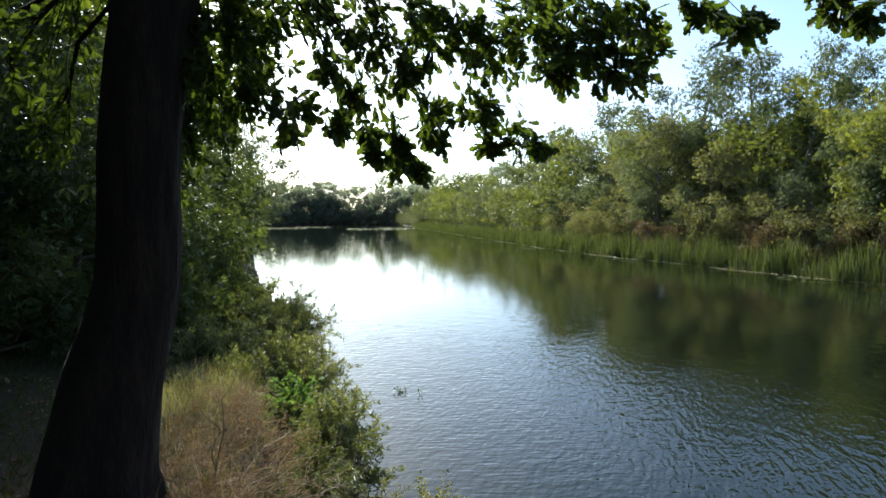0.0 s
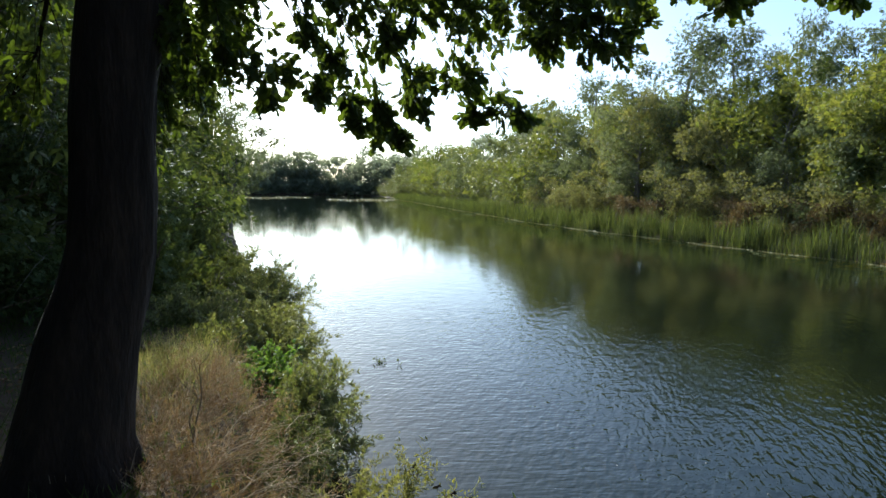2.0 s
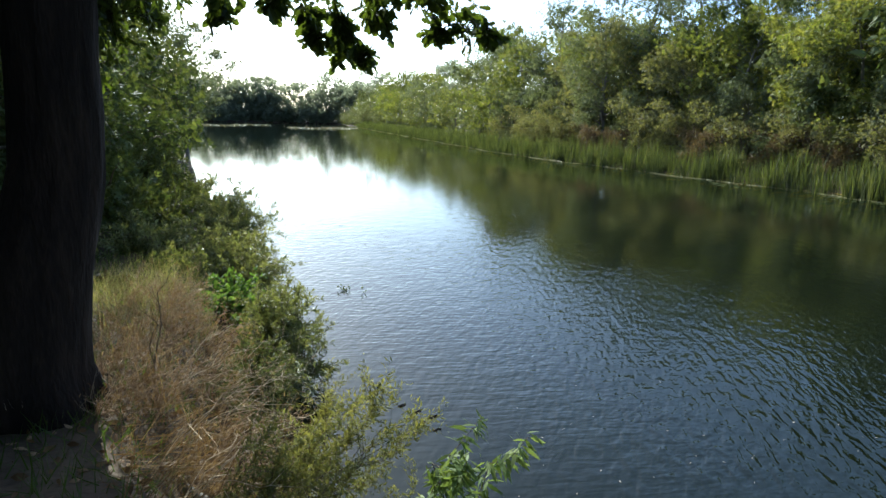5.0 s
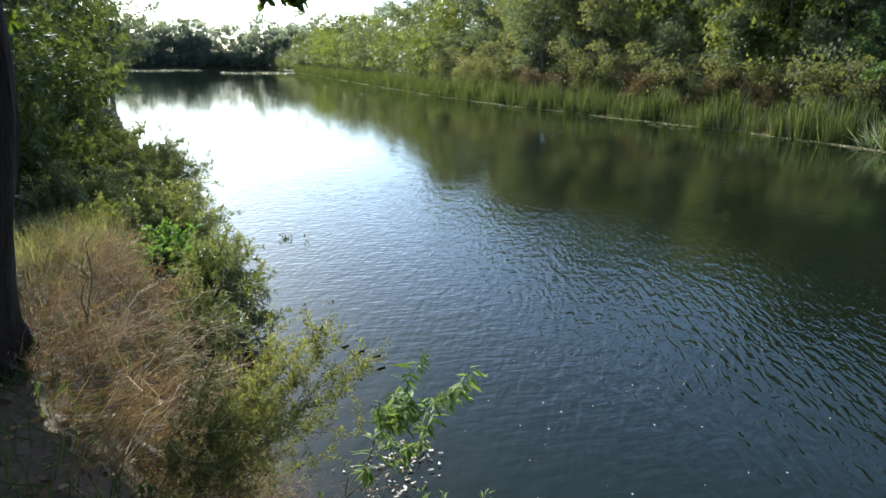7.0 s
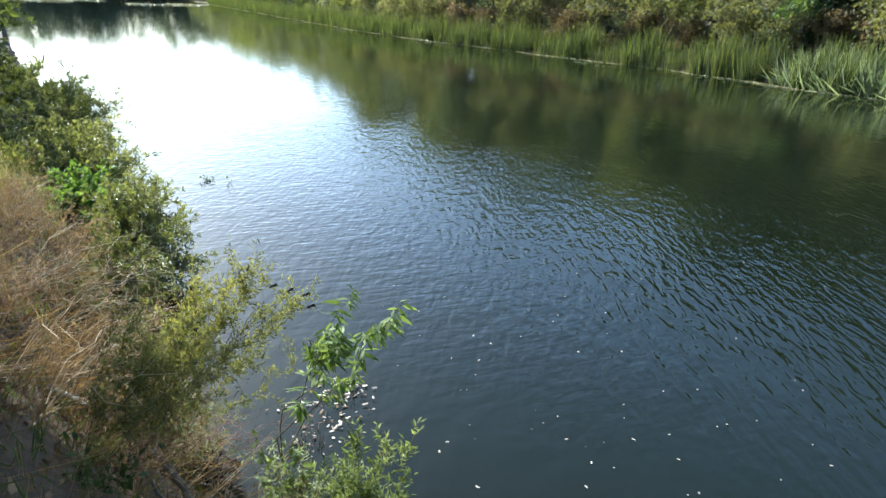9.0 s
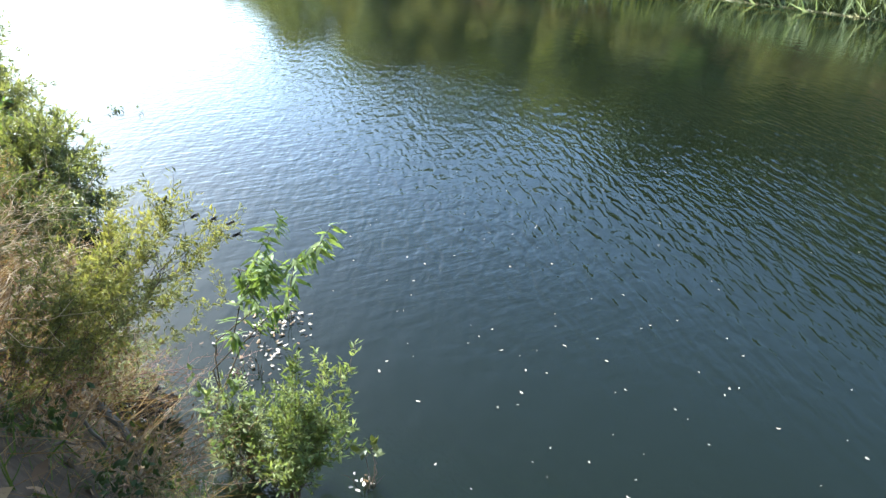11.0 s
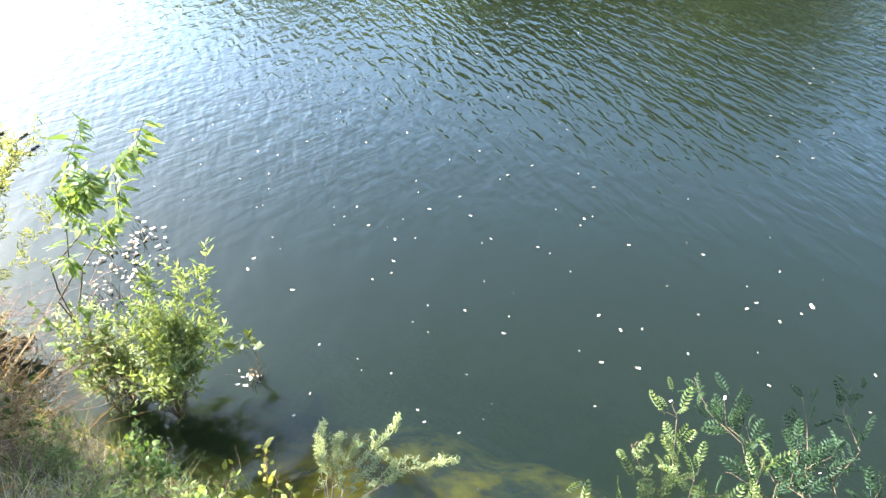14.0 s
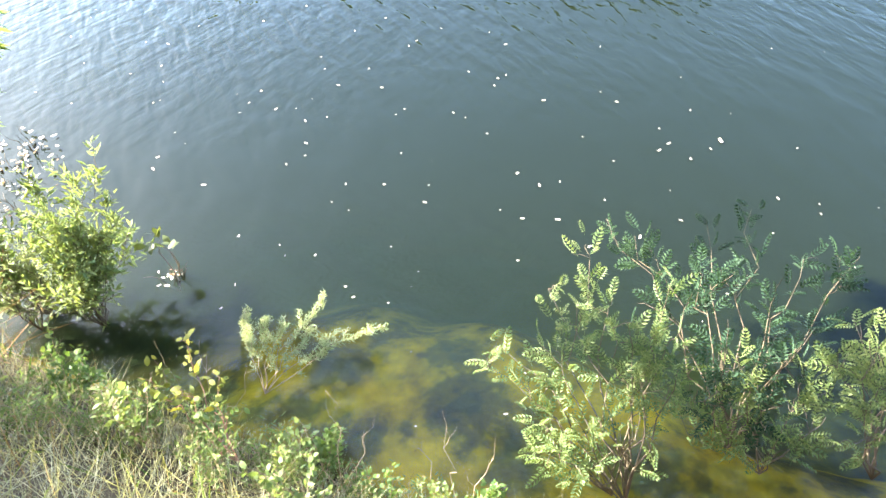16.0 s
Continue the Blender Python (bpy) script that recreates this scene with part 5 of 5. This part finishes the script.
# twig with dead leaves caught on the water, and small plants in the river
def caught_leaves(seed, x, y, n, reach, size=0.05):
    rng = np.random.default_rng(seed)
    root = new("caught_leaves")
    root.location = (x, y, 0)
    tw = [tube(arc((0, 0, -0.15), (rng.normal(0, reach), rng.normal(0, reach), 0.05 + 0.12 * rng.random()), 0.05, 5, 0.01, rng), np.linspace(0.004, 0.0015, 5), 4) for _ in range(5)]
    part("twig", tw, [M_TWIG], root)
    for i in range(n):
        lf = new("leaf", brown_petal_mesh if i % 3 == 2 else petal_mesh)
        lf.parent = root
        k = rng.uniform(0.4, 1.0) * size
        lf.matrix_basis = pose(rng.normal(0, reach), rng.normal(0, reach) * 1.3, 0.006 + 0.02 * rng.random(), rng.uniform(-20, 20), rng.uniform(-20, 20), rng.uniform(0, 360)) @ Matrix.Diagonal((k, k * 0.8, k, 1))
    return tagged(root, "pale dead leaves caught on twigs in the water", "dead leaves")


caught_leaves(1, 0.24, 5.1, 52, 0.15)
caught_leaves(5, 0.0, 4.75, 22, 0.15, 0.04)
caught_leaves(2, 0.10, 4.6, 18, 0.12, 0.034)
caught_leaves(4, 0.47, 5.2, 20, 0.09)
caught_leaves(3, 0.49, 3.33, 12, 0.045, 0.036)
shrub("water_plant", 501, (-0.84, 12.3, -0.1), [(-0.92, 12.3, 0.07), (-0.80, 12.27, 0.09), (-0.74, 12.32, 0.05), (-0.88, 12.36, 0.06)], OVAL, 0.045, 36, (M_DARK, M_TWIG), "dark water plant standing out of the river", "water plant", 0.004, 0.04, 2)
shrub("water_plant", 503, (-0.5, 12.15, -0.1), [(-0.51, 12.15, 0.14), (-0.44, 12.1, 0.05)], OVAL, 0.035, 40, (M_DARK, M_TWIG), "thin dark water plant standing out of the river", "water plant", 0.004, start=0.5)
shrub("water_herb", 502, (0.53, 3.3, -0.05), [(0.44, 3.18, 0.46), (0.5, 3.15, 0.5), (0.56, 3.3, 0.3)], OVAL, 0.07, 10, (M_WILLOW, M_TWIG), "thin herb stalk standing in the water", "herb", 0.004, start=0.7)

shrub("dead_sapling", 521, (-2.05, 5.55, 1.05), [(-1.86, 5.62, 1.98), (-1.95, 5.5, 1.72)], SLIM, 0.02, 3, (M_DRY, M_TWIG), "thin bare dead sapling standing in the grass", "dead plant", 0.008, 0.25, 3)

# pale drifts of floating weed at the bend
rng = np.random.default_rng(61)
for x0, x1, yy, m in ((-52, -35, 181, 420), (-21, -6, 168, 380), (-14, -4, 178, 160), (-40, -30, 196, 160)):
    x = rng.uniform(x0, x1, m)
    y = yy + 2.2 * np.sin(x * 0.5) + rng.normal(0, 1.4, m)
    dd = rng.normal(0, 1, (m, 3)); dd[:, 2] = 0
    field("floating_weed", rng, np.stack([x, y, np.full(m, 0.02)], -1), 0.9, M_MAT, "pale drift of floating weed at the river's bend", leaf=OVAL, category="floating plants", dirs=unit(dd))

# pale fallen stems over the dark bank
rng = np.random.default_rng(88)
for n_p in range(7):
    hy = 3.8 + 0.45 * n_p
    hx = -1.95 + max(0.0, 5.0 - hy) * 0.42 + 0.45 * rng.random()
    hz = float(height(np.array([hx]), np.array([hy]))[0])
    tips = [(hx + rng.uniform(0.3, 0.95), hy + rng.normal(0, 0.4), hz + rng.uniform(0.0, 0.35)) for _ in range(9)]
    shrub("fallen_stems", 540 + n_p, (hx, hy, hz - 0.02), tips, SLIM, 0.02, 2, (M_DRY, M_STEM), "long bleached dry stems fallen towards the water", "dead plant", 0.0032, 0.3, 2, 0.7)

# fine green herbs among the straw, a dead clump by the water, leafy weeds on the edge
for n_f, (fx, fy, fr, fh) in enumerate(((-1.5, 6.3, 0.4, 0.45), (-1.25, 5.6, 0.38, 0.4), (-1.05, 4.9, 0.34, 0.4), (-1.55, 7.0, 0.4, 0.45), (-0.9, 4.4, 0.3, 0.35))):
    fz = float(height(np.array([fx]), np.array([fy]))[0])
    shrub("wormwood", 560 + n_f, (fx, fy, fz - 0.02), dome(570 + n_f, fx + 0.1, fy, fz, fr, fr, fh, 24), SLIM, 0.03, 120, (M_WILLOW_LIT, M_STALK), "fine-leaved olive wormwood among dry straw", "herb", 0.0025, 0.16, 6)
shrub("dead_clump", 580, (-0.74, 4.4, 0.02), dome(581, -0.66, 4.45, 0.06, 0.2, 0.16, 0.2, 13), OVAL, 0.05, 34, (M_POD, M_TWIG), "dark withered leaves heaped at the water's edge", "dead plant", 0.003, 0.07, 4)
shrub("dead_twigs", 582, (-0.95, 4.2, 0.45), [(-0.1, 4.35, 0.25), (-0.2, 4.2, 0.42), (-0.32, 4.5, 0.2), (-0.05, 4.15, 0.5), (-0.4, 4.3, 0.5), (-0.25, 4.45, 0.12), (-0.45, 4.1, 0.3)], SLIM, 0.02, 8, (M_DRY, M_RED), "reddish-brown dead twigs over the water's edge", "dead plant", 0.003, 0.25, 5)


def dead_branch(line, r0, r1, seed, label):
    """A bare limb lying on the bank, with the stubs of side twigs."""
    rng = np.random.default_rng(seed)
    A = np.array(line, float)
    t = np.linspace(0, len(A) - 1, 22)
    P = np.stack([np.interp(t, np.arange(len(A)), A[:, k]) for k in range(3)], -1) + rng.normal(0, 0.006, (22, 3))
    root = new("dead_branch")
    root.location = A[0]
    part("limb", [tube(P - A[0], np.linspace(r0, r1, 22) * rng.uniform(0.88, 1.1, 22), 9)], [M_POLE], root, smooth=True)
    for i in (5, 9, 14, 18):
        q = P[i] - A[0]
        part("stub", [tube(arc(q, q + rand_dirs(rng, 1, 0.3)[0] * rng.uniform(0.08, 0.2), 0.01, 5, 0.006, rng), np.linspace(r1 * 0.6, 0.002, 5), 5)], [M_TWIG], root)
    return tagged(root, label, "branch")


dead_branch([(-1.45, 4.3, 0.95), (-1.2, 4.12, 0.88), (-0.98, 3.98, 0.75), (-0.85, 3.9, 0.64), (-0.72, 3.75, 0.48), (-0.64, 3.6, 0.25)], 0.03, 0.018, 7, "bare grey-brown branch fallen down the bank")
dead_branch([(-1.3, 3.75, 1.0), (-1.1, 3.45, 0.97), (-0.94, 3.26, 0.86), (-0.88, 3.11, 0.78), (-0.8, 2.95, 0.6)], 0.026, 0.02, 8, "bare crooked branch lying on the dark bank")
dead_branch([(-1.5, 4.05, 1.0), (-1.15, 3.85, 0.85), (-0.9, 3.7, 0.7), (-0.72, 3.45, 0.5)], 0.014, 0.008, 9, "thin bare branch lying on the dark bank")
for n_w, (wx0, wy0) in enumerate(((-1.0, 3.05), (-0.72, 2.8), (-0.6, 3.2))):
    wz = float(height(np.array([wx0]), np.array([wy0]))[0])
    shrub("nettle", 660 + n_w, (wx0, wy0, wz - 0.02), dome(670 + n_w, wx0 + 0.06, wy0 + 0.05, wz + 0.08, 0.13, 0.13, 0.18, 6), OVAL, 0.04, 40, (M_DARK, M_STALK), "dark green nettle on the shaded bank", "weed", 0.0025, 0.08, 3)
for n_w, (wx0, wy0, wr, wh, wm) in enumerate(((0.02, 1.94, 0.12, 0.3, "s"), (0.2, 1.69, 0.12, 0.28, "s"), (0.36, 1.36, 0.12, 0.25, "f"), (0.5, 1.12, 0.1, 0.22, "s"), (-0.15, 2.06, 0.12, 0.3, "s"), (0.1, 1.44, 0.12, 0.28, "s"))):
    wz = float(height(np.array([wx0]), np.array([wy0]))[0])
    shrub("broadleaf_weed", 600 + n_w, (wx0, wy0, wz - 0.02), dome(620 + n_w, wx0 + 0.05, wy0 + 0.06, wz + 0.08, wr, wr, wh, 8), OVAL, 0.033, 55, ({"s": M_SAGE, "f": M_SPRIG}[wm], M_STALK),
          "pale broad-leaved weed on the sunlit bank edge", "weed", 0.0025, 0.08, 3)
for n_w, (wx0, wy0) in enumerate(((0.28, 1.49), (0.52, 1.04), (0.05, 2.04))):
    wz = float(height(np.array([wx0]), np.array([wy0]))[0])
    shrub("dry_stalk", 640 + n_w, (wx0, wy0, wz - 0.02), [(wx0 + 0.22, wy0 + 0.3, wz + 0.38), (wx0 + 0.05, wy0 + 0.25, wz + 0.45), (wx0 + 0.3, wy0 + 0.1, wz + 0.3)], SLIM, 0.015, 5, (M_DRY, M_STALK), "thin bare dry stalk leaning over the bank edge", "dead plant", 0.0022, 0.12, 2)
